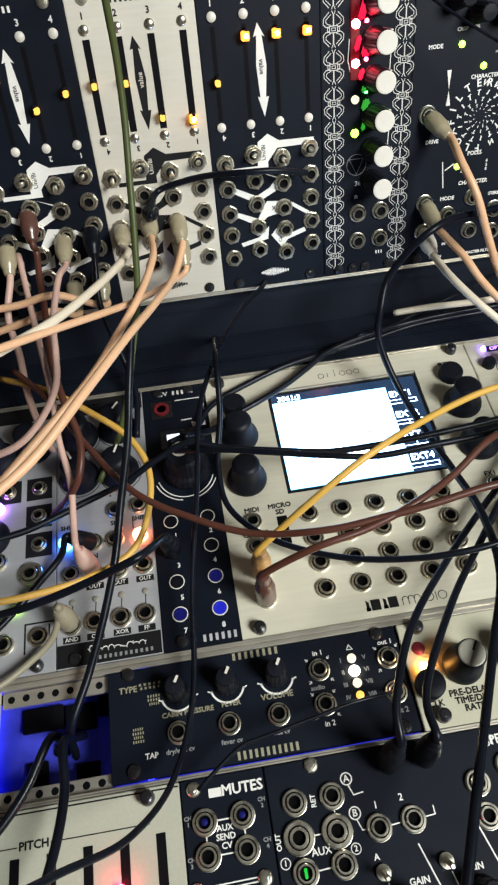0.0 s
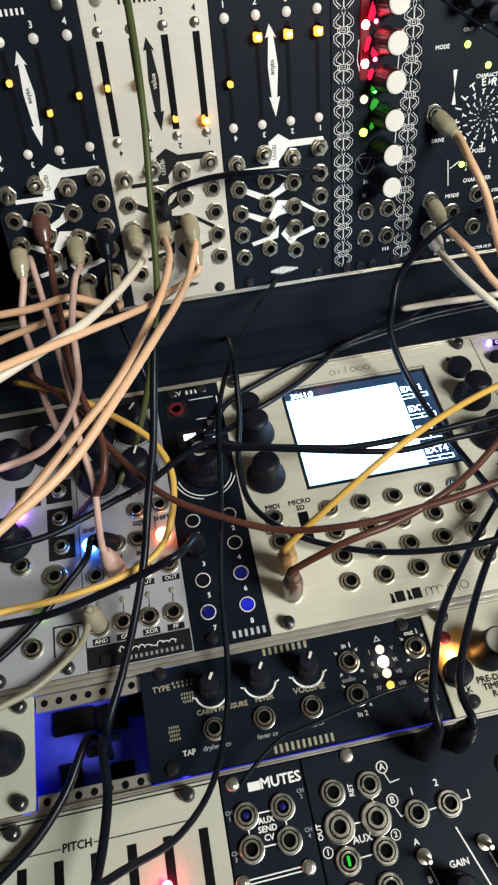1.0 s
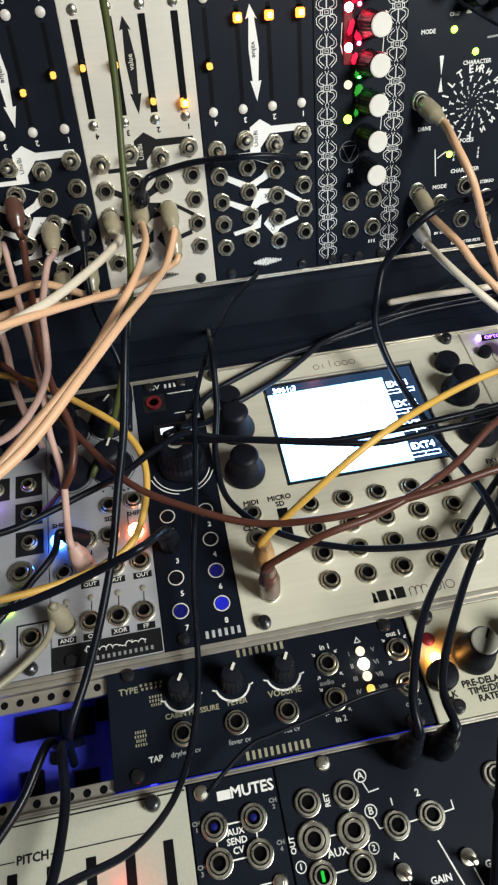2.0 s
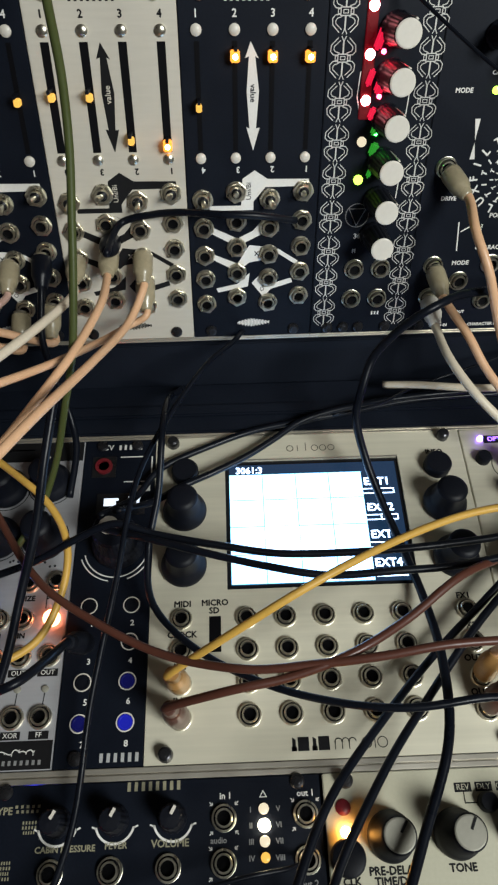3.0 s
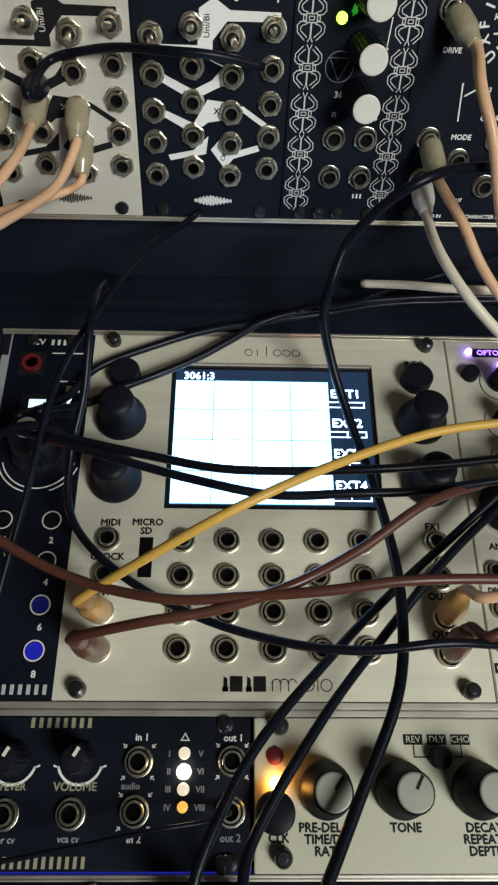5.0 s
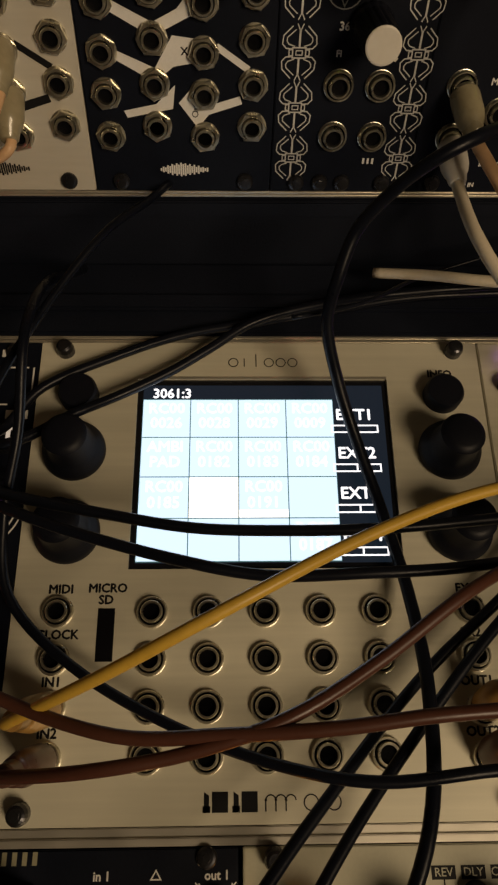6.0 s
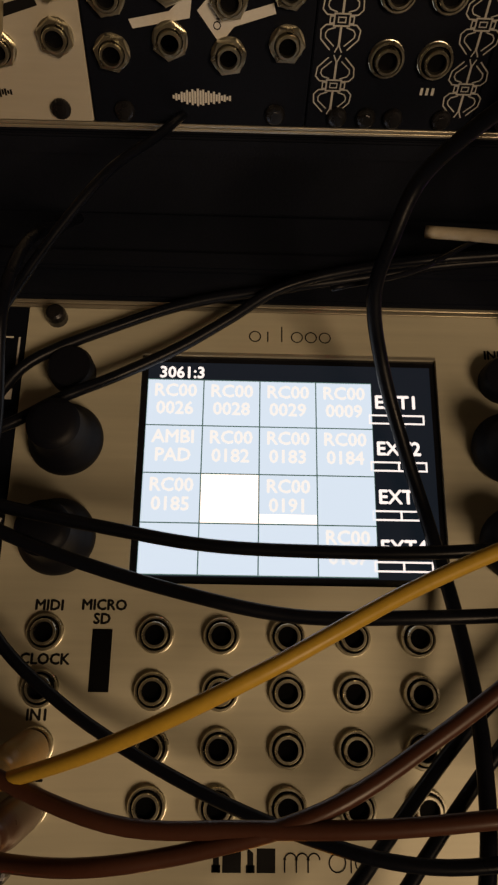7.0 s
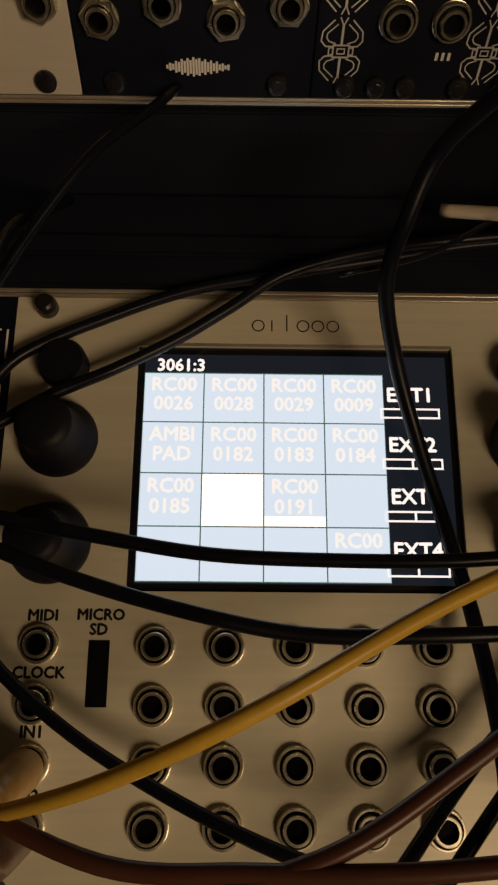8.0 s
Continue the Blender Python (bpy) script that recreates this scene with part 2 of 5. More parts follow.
class Module:
    """A synthesiser module: an Empty at its panel's lower left corner; x, y below are rack millimetres."""

    def __init__(self, rack, x0, y0, x1, y1, face, label, cutouts=()):
        self.x0, self.y0 = x0, y0
        self.ob = tagged(new("synth_module"), label, "synth module", "modules in the rack")
        self.ob.matrix_basis = rack @ Matrix.Translation((x0 * MM, y0 * MM, 0))
        w, h = x1 - x0 - 0.3, y1 - y0
        self.panel = part("panel", self.plate(w, h, [(a - x0, b - y0, c - x0, d - y0) for a, b, c, d in cutouts]), face, self.ob, 0.15, 0, 0)

    def plate(self, w, h, cuts):
        if not cuts:
            return box(0, 0, -2.0, w, h, 0, 0.25, "panel")
        a, b, c, d = cuts[0]
        bm = bmesh.new()
        for q in ((0, 0, w, b), (0, d, w, h), (0, b, a, d), (c, b, w, d)):
            add_box(bm, q[0], q[1], -2.0, q[2], q[3], 0, 0)
        bmesh.ops.remove_doubles(bm, verts=bm.verts, dist=1e-5)
        return done(bm, "panel")

    def put(self, name, mesh, mat, x, y, z=0.0, turn=0.0, label="", parent=None):
        return part(name, mesh, mat, self.ob, x - self.x0, y - self.y0, z, turn, label)

    def text(self, s, x, y, size, mat, turn=0.0, bold=None):
        bold = bold or (0.13 if mat == BLACK_INK else 0.07)
        return self.put("lettering", letters(s, size, bold), mat, x, y, 0.02, turn)

    def bars(self, x, y, w, h, n, mat, turn=0.0):
        """A mark or writing that cannot be told, as plain bars."""
        bm = bmesh.new()
        step = w / n
        for k in range(n):
            x0, x1 = -w / 2 + (k + 0.08) * step, -w / 2 + (k + 0.55) * step
            add_flat(bm, [(x0, -h / 2), (x1, -h / 2), (x1, h / 2), (x0, h / 2)])
        return self.put("marking", done(bm, "marking"), mat, x, y, 0, turn)

    def print(self, runs, w, mat):
        for run in runs:
            self.put("printed_line", lines([[(x - self.x0, y - self.y0) for x, y in run]], w), mat, self.x0, self.y0)

    def shape(self, pts, mat):
        return self.put("printed_shape", flat([(x - self.x0, y - self.y0) for x, y in pts]), mat, self.x0, self.y0)

    def jack(self, x, y, kind="round", fill=None):
        j = self.put("jack", JACKS[kind], NICKEL, x, y, 0, rng.uniform(0, 60))
        part("socket", SOCKETS[kind], fill or HOLE, j)
        return j

    def screw(self, x, y, kind="dome", mat=None):
        return self.put("screw", SCREWS[kind], mat or DARK_STEEL, x, y, 0, rng.uniform(0, 90))

    def led(self, x, y, mat, r=1.4, h=1.4, name="led"):
        return self.put(name, lathe([(r, 0), (r, h * 0.4), (r * 0.8, h * 0.8), (r * 0.3, h)], 14, "led", smooth=True), mat, x, y)

    def knob(self, x, y, kind, turn=0.0, cap=None):
        k = self.put("knob", KNOBS[kind], KNOB_BLACK, x, y, 0, turn)
        r, h = KNOB_TOPS[kind]
        if cap:
            part("cap", lathe([(r, 0), (r, 0.4), (r - 0.4, 0.6)], 24, "cap"), cap, k, 0, 0, h)
        return k


def make_jack(r_nut, sides, r_gap, r_thread, r_hole, h):
    """A socket's nut, the gap inside it and the threaded rim round its hole."""
    n = 24
    bm = bmesh.new()
    rings = []
    for rad, z in ((r_nut * 1.03, 0), (r_nut * 1.03, 0.3), (r_nut, 0.35), (r_nut, h - 0.3), (r_nut * 0.95, h), (r_gap, h), (r_gap, 0.3), (r_thread, 0.3), (r_thread, h + 0.75), (r_thread - 0.18, h + 1.0), (r_hole, h + 1.0), (r_hole, h - 0.6)):
        ring = []
        for k in range(n):
            t = 2 * math.pi * k / n
            q = rad
            if sides == 6 and rad > r_gap and z > 0.32:
                q = rad * math.cos(math.pi / 6) / math.cos(t % (math.pi / 3) - math.pi / 6) * 1.06
            ring.append(bm.verts.new((q * math.cos(t), q * math.sin(t), z)))
        rings.append(ring)
    for lo, hi in zip(rings[:-1], rings[1:]):
        for k in range(n):
            bm.faces.new((lo[k], lo[(k + 1) % n], hi[(k + 1) % n], hi[k]))
    return done(bm, "jack")


def make_socket(r_gap, r_thread, r_hole, h):
    """Near-black faces for the shade in a socket: its hole and the gap round its rim."""
    bm = bmesh.new()
    add_lathe(bm, [(0.3, h - 0.3), (r_hole + 0.03, h - 0.3)], 20)
    add_ring(bm, r_thread - 0.02, r_gap + 0.02, h * 0.55, 24)
    return done(bm, "socket")


JACK_SIZES = {"round": (3.95, 0, 3.4, 2.85, 2.2, 1.5), "hex": (3.85, 6, 2.95, 2.65, 2.0, 1.7), "big": (5.1, 0, 3.7, 3.2, 2.2, 1.6), "small": (3.3, 0, 2.8, 2.4, 1.8, 1.2), "broad": (4.15, 0, 3.25, 2.8, 2.1, 1.5)}
JACKS = {k: make_jack(*v) for k, v in JACK_SIZES.items()}
SOCKETS = {k: make_socket(*v[2:]) for k, v in JACK_SIZES.items()}


def make_screw(r, h, slot):
    bm = bmesh.new()
    add_lathe(bm, [(r, 0), (r, h * 0.55), (r * 0.85, h * 0.9), (r * 0.6, h)], 18)
    add_lathe(bm, [(slot, h + 0.02), (slot * 0.9, h + 0.06)], 6)
    return done(bm, "screw")


SCREWS = {"dome": make_screw(2.9, 2.6, 1.2), "tall": make_screw(2.6, 4.0, 1.1), "flat": make_screw(2.4, 1.2, 1.1)}
KNOBS = {
    "skirted": lathe([(8.8, 0.6), (8.9, 1.5), (8.5, 3.2), (7.2, 4.6), (6.4, 6.0), (6.0, 13.5), (5.2, 14.5), (4.0, 15.0), (0.8, 15.2)], 48, "knob", smooth=True),
    "button": lathe([(5.6, 0), (5.6, 4.0), (5.0, 4.9), (1.0, 5.1)], 32, "button", smooth=True),
    "capped": lathe([(7.4, 0.5), (7.5, 1.6), (7.0, 5.0), (6.2, 6.5), (5.4, 15.4), (4.9, 16.0)], 48, "knob", smooth=True),
    "tall": lathe([(5.6, 0.4), (5.6, 2.0), (5.0, 3.0), (4.7, 15.4), (4.4, 16.0)], 48, "knob", 16, 0.2),
    "small": lathe([(4.6, 0.4), (4.6, 1.6), (4.0, 2.4), (3.6, 11.0), (3.1, 11.6), (0.6, 11.8)], 40, "knob", 14, 0.2),
    "wide": lathe([(10.5, 0.5), (10.6, 2.0), (9.8, 5.0), (8.6, 6.5), (8.0, 15.0), (7.2, 16.0), (0.8, 16.2)], 72, "knob", 24, 0.18),
    "stop": lathe([(5.2, 0.6), (5.4, 1.0), (5.4, 5.0), (5.0, 5.8), (4.2, 6.2), (0.8, 6.3)], 32, "knob", smooth=True),
    "mini": lathe([(3.1, 0), (3.1, 3.0), (2.6, 3.8), (0.6, 4.0)], 24, "knob", smooth=True),
}
KNOB_TOPS = {"skirted": (4.4, 15.2), "button": (4.0, 5.1), "capped": (4.8, 16.0), "tall": (4.35, 16.0), "small": (2.8, 11.8), "wide": (6.8, 16.2), "mini": (2.0, 4.0), "stop": (4.0, 6.3)}


def pointer(module, knob_part, kind, mat, angle, length, width=0.9):
    """A line on a knob's top, from near its middle outwards."""
    r, h = KNOB_TOPS[kind]
    a = radians(angle)
    bm = bmesh.new()
    add_line(bm, [(0.8 * math.cos(a), 0.8 * math.sin(a)), (length * math.cos(a), length * math.sin(a))], width, 0.25)
    return part("pointer", done(bm, "pointer"), mat, knob_part, 0, 0, h + 0.55)


# ---- the room around ----
def setting(name, mesh, mat, label, category):
    ob = new(name, mesh)
    mesh.materials.append(mat)
    return tagged(ob, label, category, "", "structure")


setting("floor", box(-1300, -1500, -780, 1400, 800, -740), DESK_WOOD, "dark wooden floor of the dim room", "floor")
setting("ceiling", box(-1300, -1500, 1500, 1400, 800, 1540), WALL_PAINT, "plain painted ceiling of the dim room", "ceiling")
setting("wall_north", box(-1300, 800, -740, 1400, 860, 1500), WALL_PAINT, "plain painted wall behind the racks", "wall")
setting("wall_south", box(-1300, -1560, -740, 1400, -1500, 1500), WALL_PAINT, "plain painted wall facing the racks", "wall")
setting("wall_west", box(-1360, -1500, -740, -1300, 800, 1500), WALL_PAINT, "plain painted side wall of the room", "wall")
setting("wall_east", box(1400, -1500, -740, 1460, 800, 1500), WALL_PAINT, "plain painted side wall of the room", "wall")


def desk():
    d = tagged(new("desk"), "dark wooden desk under the two synthesiser cases", "desk")
    d.matrix_basis = Matrix.Translation((0.05, 0.05, -0.08))
    part("desktop", box(-700, -450, -30, 700, 450, 0, 2), DESK_WOOD, d)
    for sx in (-660, 660):
        for sy in (-410, 410):
            part("leg", box(sx - 25, sy - 25, -660, sx + 25, sy + 25, -30, 2), DESK_WOOD, d)


desk()


# ---- the two cases ----
def rail(parent, x0, x1, y, depth, z=-0.4, mat=STEEL):
    bm = bmesh.new()
    add_box(bm, x0, y, z - 6, x1, y + depth * 0.45, z, 0.2)
    add_box(bm, x0, y + depth * 0.55, z - 6, x1, y + depth, z, 0.2)
    add_box(bm, x0, y + 0.05 * depth, z - 6, x1, y + 0.95 * depth, z - 0.9)
    return part("rail", done(bm, "rail"), mat, parent)


def lower_case():
    c = tagged(new("rack_case"), "black flat-lying synthesiser case with silver rails", "rack case")
    part("floor_panel", box(-260, -182, -80, 300, 160, -77), CASE_BLACK, c)
    part("rear_wall", box(-260, 131.3, -77, 300, 157.0, 0.8, 0.8), CASE_BLACK, c)
    part("rear_lip", box(-260, 138.5, 0.9, 300, 144.0, 3.4, 0.7), CASE_BLACK, c)
    part("front_wall", box(-260, -190, -77, 300, -175, 4, 0.8), CASE_BLACK, c)
    part("side_wall", box(-275, -190, -80, -260, 155, 6, 0.8), CASE_BLACK, c)
    part("side_wall", box(300, -190, -80, 315, 155, 6, 0.8), CASE_BLACK, c)
    rail(c, -260, 300, 128.9, 2.3)
    rail(c, -260, 300, -4.2, 3.9)
    rail(c, -260, 300, -45.0, 1.5)
    rail(c, -260, 300, -175, 1.5)
    # Glowing bar added for the blue light leaking along the tile's edge.
    part("leak_line", box(-52, -43.48, -7, 59, -42.5, -5.5), glowing("blue_leak", (0.05, 0.06, 1.0), 0.5), c)
    return c


lower_case()


def upper_case():
    c = tagged(new("rack_case"), "black tilted synthesiser case standing behind the flat one", "rack case")
    c.matrix_basis = UPPER
    part("back_panel", box(-260, -30, -66, 300, 150, -63), CASE_BLACK, c)
    part("lower_wall", box(-260, -31.5, -63, 300, -6.2, -0.6, 0.8), CASE_BLACK, c)
    part("lower_trim", box(-260, -12.0, -0.6, 300, -7.0, 0.9, 0.5), CASE_BLACK, c)
    part("upper_wall", box(-260, 126, -63, 300, 146, 1.5, 0.8), CASE_BLACK, c)
    part("side_wall", box(-275, -30, -66, -260, 150, 4, 0.8), CASE_BLACK, c)
    part("side_wall", box(300, -30, -66, 315, 150, 4, 0.8), CASE_BLACK, c)
    rail(c, -260, 300, -6.1, 1.7)
    rail(c, -260, 300, 124.5, 1.5)
    return c


upper_case()


# ---- lower rack, main row: the sampler with the display ----
def sampler():
    m = Module(LOWER, 0, 0, 131.8, 128.5, ALU, "brushed silver sampler module with a glowing touch display", [(29.3, 59.9, 103.2, 116.4)])
    for x in (7.5, 124.3):
        for y in (3.0, 125.5):
            m.screw(x, y, "tall", DARK_STEEL)
    d = m.put("display", box(0.05, 0.05, -3.0, 73.85, 56.45, -1.0, 0), GLASS_BLACK, 29.3, 59.9)
    m.put("display_rim", lines([[(29.3, 116.6), (103.2, 116.6)]], 0.7, 0.25), STEEL, 0, 0)
    pw, ph, top = 13.95, 12.0, 110.0
    lx, ly, hx, hy = 31.1, 61.6, 101.8, 114.6
    part("display_field", box(0, 0, 0, hx - lx, hy - ly, 0.05), PAD_DARK, d, lx - 29.3, ly - 59.9, -1.0)
    part("pad_grid", box(0, 0, 0, 55.8, 48.2, 0.03), PAD_GRID, d, lx - 29.3, top - 48.1 - 59.9, -0.95)
    words = [["RC00\n0026", "RC00\n0028", "RC00\n0029", "RC00\n0009"], ["AMBI\nPAD", "RC00\n0182", "RC00\n0183", "RC00\n0184"], ["RC00\n0185", "", "RC00\n0191", ""], ["", "", "", "RC00\n0187"]]
    for r in range(4):
        for c in range(4):
            x, y = lx + c * pw - 29.3, top - (r + 1) * ph - 59.9
            hot = (r, c) == (2, 1)
            pad = part("pad", box(0.15, 0.15, 0, pw - 0.15, ph - 0.15, 0.06), PAD_BRIGHT if hot else PAD_BLUE, d, x, y, -0.94)
            if (r, c) == (2, 2):
                part("level_bar", box(0.2, 0.2, 0, pw - 0.2, 2.4, 0.04), PAD_BRIGHT, pad, 0, 0, 0.06)
            if words[r][c]:
                part("lettering", letters(words[r][c], 3.3, 0.12), PAD_WRITING, pad, pw / 2, ph * 0.56, 0.08)
    part("lettering", letters("3061:3", 3.0, 0.12), PAD_TEXT, d, 39.6 - 29.3, 111.8 - 59.9, -0.88)
    for k in range(4):
        y = top - (k + 0.42) * ph - 59.9
        part("lettering", letters("EXT%d" % (k + 1), 3.4, 0.14), PAD_TEXT, d, 93.0 - 29.3, y, -0.88)
        bm = bmesh.new()
        add_line(bm, [(86.2, 0), (99.6, 0), (99.6, 2.1), (86.2, 2.1)], 0.45, 0.05, True)
        add_line(bm, [(92.9, 0), (92.9, 2.1)], 0.5, 0.05)
        part("level_frame", done(bm, "frame"), PAD_TEXT, d, -29.3, y - 5.4, -0.93)
    for x in (12.8, 119.2):
        m.knob(x, 93.2, "skirted")
        m.knob(x, 70.0, "skirted")
        m.knob(x, 110.6, "button")
    for r, y in enumerate((48.7, 37.0, 25.8, 14.6)):
        for c in range(5):
            m.jack(36.4 + 14.6 * c, y)
    for y in (49.0, 37.3, 25.8, 14.4):
        m.jack(12.1, y)
    for y in (49.0, 37.3, 24.5, 13.6):
        m.jack(119.4, y)
    m.text("MIDI", 12.4, 54.7, 2.3, BLACK_INK)
    m.text("MICRO", 24.6, 54.9, 2.3, BLACK_INK)
    m.text("SD", 24.3, 51.9, 2.3, BLACK_INK)
    m.text("CLOCK", 12.4, 43.2, 2.3, BLACK_INK)
    m.text("IN1", 12.0, 31.8, 2.3, BLACK_INK)
    m.text("IN2", 12.0, 20.0, 2.3, BLACK_INK)
    m.text("INFO", 119.4, 118.0, 2.3, BLACK_INK)
    m.text("FX1", 119.0, 54.4, 2.3, BLACK_INK)
    m.text("FX2", 119.0, 43.0, 2.3, BLACK_INK)
    m.text("OUT1", 119.0, 31.2, 2.3, BLACK_INK)
    m.text("OUT2", 119.0, 19.4, 2.3, BLACK_INK)
    m.put("card_slot", box(-2.2, -6.6, 0, 2.2, 6.6, 0.15, 0.05), HOLE, 24.6, 43.2)
    # thin mark above the display: rings and strokes
    runs = []
    for k in range(6):
        x = 57.3 + k * 3.55
        runs.append([(x, 120.4), (x, 124.6 if k == 2 else 123.2)] if k in (1, 2) else arc(x + 0.3, 121.8, 1.4, 0, 360, 16))
    m.print(runs, 0.28, BLACK_INK)
    # maker's mark: four solid blocks and thin strokes
    for x, w in ((51.0, 1.2), (54.2, 3.8), (58.0, 1.2), (61.2, 3.8)):
        m.put("marking", flat([(-w / 2, -2.2), (w / 2, -2.2), (w / 2, 2.2 if w > 2 else 1.4), (-w / 2, 2.2)]), BLACK_INK, x, 4.8)
        if w < 2:
            m.put("marking", flat([(-0.9, -2.2), (0.9, -2.2), (0.9, -0.8), (-0.9, -0.8)]), BLACK_INK, x, 4.8)
    m.print([[(65.0 + 2.4 * k, 2.7), (65.0 + 2.4 * k, 5.0)] + arc(66.2 + 2.4 * k, 5.0, 1.2, 180, 0, 8) for k in range(3)] + [arc(75.8, 4.5, 1.7, 0, 360, 14), [(78.6, 2.7), (78.6, 6.2)], arc(81.2, 4.5, 1.7, 0, 360, 14)], 0.3, BLACK_INK)


sampler()


# ---- lower rack, main row: the modules beside it ----
def black_thru():
    m = Module(LOWER, -30.5, 0, 0, 128.5, BLACK_FACE, "narrow black module with ringed sockets and blue lights")
    m.screw(-23, 3, "flat")
    m.screw(-8, 125.5, "flat")
    m.screw(-23, 125.5, "flat")
    for r, y in enumerate((55.2, 41.5, 27.6, 13.9)):
        for c, x in enumerate((-22.7, -6.8)):
            bm = bmesh.new()
            add_ring(bm, 2.75, 3.2, 0.35)
            ring = m.put("socket_ring", done(bm, "ring"), WHITE_CAP, x, y)
            m.put("jack", lathe([(2.6, 0), (2.6, 0.6), (2.0, 0.6), (1.9, 0.1)], 20, "jack"), (LED_BLUE if c else LED_DIM_BLUE) if r == 3 else (LED_DIM_BLUE if (r, c) == (2, 1) else KNOB_BLACK), x, y)
            m.text(str(r * 2 + c + 1), x + (1.5 if c == 0 else 0.6), y - 6.8, 2.1, WHITE_INK)
    j = m.put("socket_plate", box(-5, -5, 0, 5, 5, 0.3, 0.05), DARK_STEEL, -21.6, 115.3)
    part("ring", lathe([(3.6, 0), (3.6, 1.6), (2.3, 1.6), (2.3, 0.5)], 24, "ring"), RED_PAINT, j)
    part("socket", lathe([(0.3, 0.6), (2.3, 0.6)], 20, "socket"), HOLE, j)
    m.text("CV", -20.5, 124.8, 2.6, WHITE_INK)
    m.bars(-10.5, 124.8, 11, 2.4, 5, WHITE_INK)
    d = m.put("display", box(-12, -5, 0, 8, 5, 0.6, 0.1), GLASS_BLACK, -11.5, 97.5)
    for x, y, w, h in ((-9, 1.5, 6, 1.2), (-9, -0.8, 5, 2.6), (1, 2.2, 5, 1.2), (4.4, -1.6, 1.2, 4.8)):
        part("display_figure", box(0, 0, 0, w, h, 0.05), OLED, d, x, y, 0.6)
    k = m.knob(-13.0, 80.0, "wide")
    part("cap", lathe([(3.7, 0), (3.7, 0.3)], 24, "cap"), WHITE_CAP, k, -1.5, 1.0, 16.3)
    m.print([arc(-14, 79, 12.6, 195, 345, 18), arc(-14, 79, 14.2, 200, 260, 10), arc(-14, 79, 14.2, 290, 340, 10)], 0.45, WHITE_INK)
    m.print([[(-15, 120), (-3, 120)], [(-13, 108), (-8, 108)], [(-6, 108), (-1.5, 108), (-1.5, 120)]], 0.5, WHITE_INK)
    m.put("symbol_plate", flat([(-3.2, -1.4), (3.2, -1.4), (3.2, 1.4), (-3.2, 1.4)]), WHITE_INK, -5.0, 104.8)
    m.bars(-7.8, 2.9, 14.4, 2.8, 6, MID_INK)


black_thru()


def logic_module():
    m = Module(LOWER, -71.8, 0, -30.5, 128.5, GREY_FACE, "grey logic module with black foot band and lit buttons")
    m.shape([(-71.4, 0.3), (-31.0, 0.3), (-31.0, 9.2), (-71.4, 9.2)], BLACK_INK)
    # flowing maker's signature as a looped stroke
    hand = [(-60 + 0.42 * k + 0.55 * math.sin(k * 1.1), 5.6 + (0.75 + 0.35 * math.sin(k * 0.37)) * math.cos(k * 1.1) + (1.3 if 2 < k < 6 or 41 < k < 44 else 0) - (1.2 if 33 < k < 36 else 0)) for k in range(58)]
    m.put("marking", lines([[(x + 71.8, y) for x, y in smooth_flat(hand)]], 0.34, 0.1), WHITE_INK, -71.8, 0, 0.1)
    m.bars(-45.5, 2.4, 24, 1.5, 12, DIM_INK).location.z += 0.1 * MM
    m.screw(-64.5, 3.2, "flat")
    for x, s in ((-65.7, "AND"), (-56.3, "OR"), (-45.9, "XOR"), (-36.2, "FF")):
        m.jack(x, 16.5)
        m.put("label_plate", flat([(-3.4, -1.3), (3.4, -1.3), (3.4, 1.3), (-3.4, 1.3)]), BLACK_INK, x, 10.9)
        m.put("lettering", letters(s, 1.7, 0.0), WHITE_INK, x, 10.9, 0.1)
        m.led(x + 0.5, 26.0, GREY_CAP, 1.3, 0.9)
        m.print([[(x + 0.5, 25.0), (x + 0.2, 20.8)]], 0.35, BLACK_INK)
    for x, y, s in ((-56, 37.2, "OUT"), (-46, 37.2, "OUT"), (-35.5, 37.4, "OUT")):
        m.jack(x, y)
        m.put("label_plate", flat([(-3.6, -1.3), (3.6, -1.3), (3.6, 1.3), (-3.6, 1.3)]), BLACK_INK, x, 31.6)
        m.put("lettering", letters(s, 1.7, 0.0), WHITE_INK, x, 31.6, 0.1)
    for x, y, s in ((-55.8, 51.0, "IN"), (-46.9, 51.0, "IN"), (-35.7, 65.6, "SHIFT"), (-46.0, 65.0, "SIZE"), (-65.5, 38.0, "IN")):
        m.jack(x, y)
        m.text(s, x, y - 6.0, 2.0, BLACK_INK)
    m.text("SHIFT", -66.5, 60.0, 2.0, BLACK_INK)
    for x, y, mat in ((-67.4, 52.3, LED_CYAN), (-36.1, 51.0, LED_ORANGE)):
        m.put("lit_button", lathe([(3.0, 0), (3.0, 2.2), (2.4, 3.0), (0.6, 3.3)], 24, "button", smooth=True), mat, x, y)
    m.print([[(-52.5, 51), (-50, 51)], [(-39, 55), (-39, 61)]], 0.4, BLACK_INK)
    for x, y in ((-61, 84), (-43, 84), (-61, 106), (-43, 108)):
        k = m.knob(x, y, "skirted", cap=None)
        pointer(m, k, "skirted", WHITE_CAP, rng.uniform(40, 140), 5.0)
        m.print([arc(x, y, 9.6, 150, 390, 18)], 0.35, BLACK_INK)
    m.shape([(-71.4, 119), (-31, 119), (-31, 128.2), (-71.4, 128.2)], BLACK_INK)
    m.print([[(-70, 124.8), (-52, 124.8)]], 0.6, WHITE_INK)
    for k in range(14):
        m.led(-69 + rng.uniform(0, 36), 70 + rng.uniform(0, 6), DARK_STEEL, 0.5, 0.2, "dot")


logic_module()


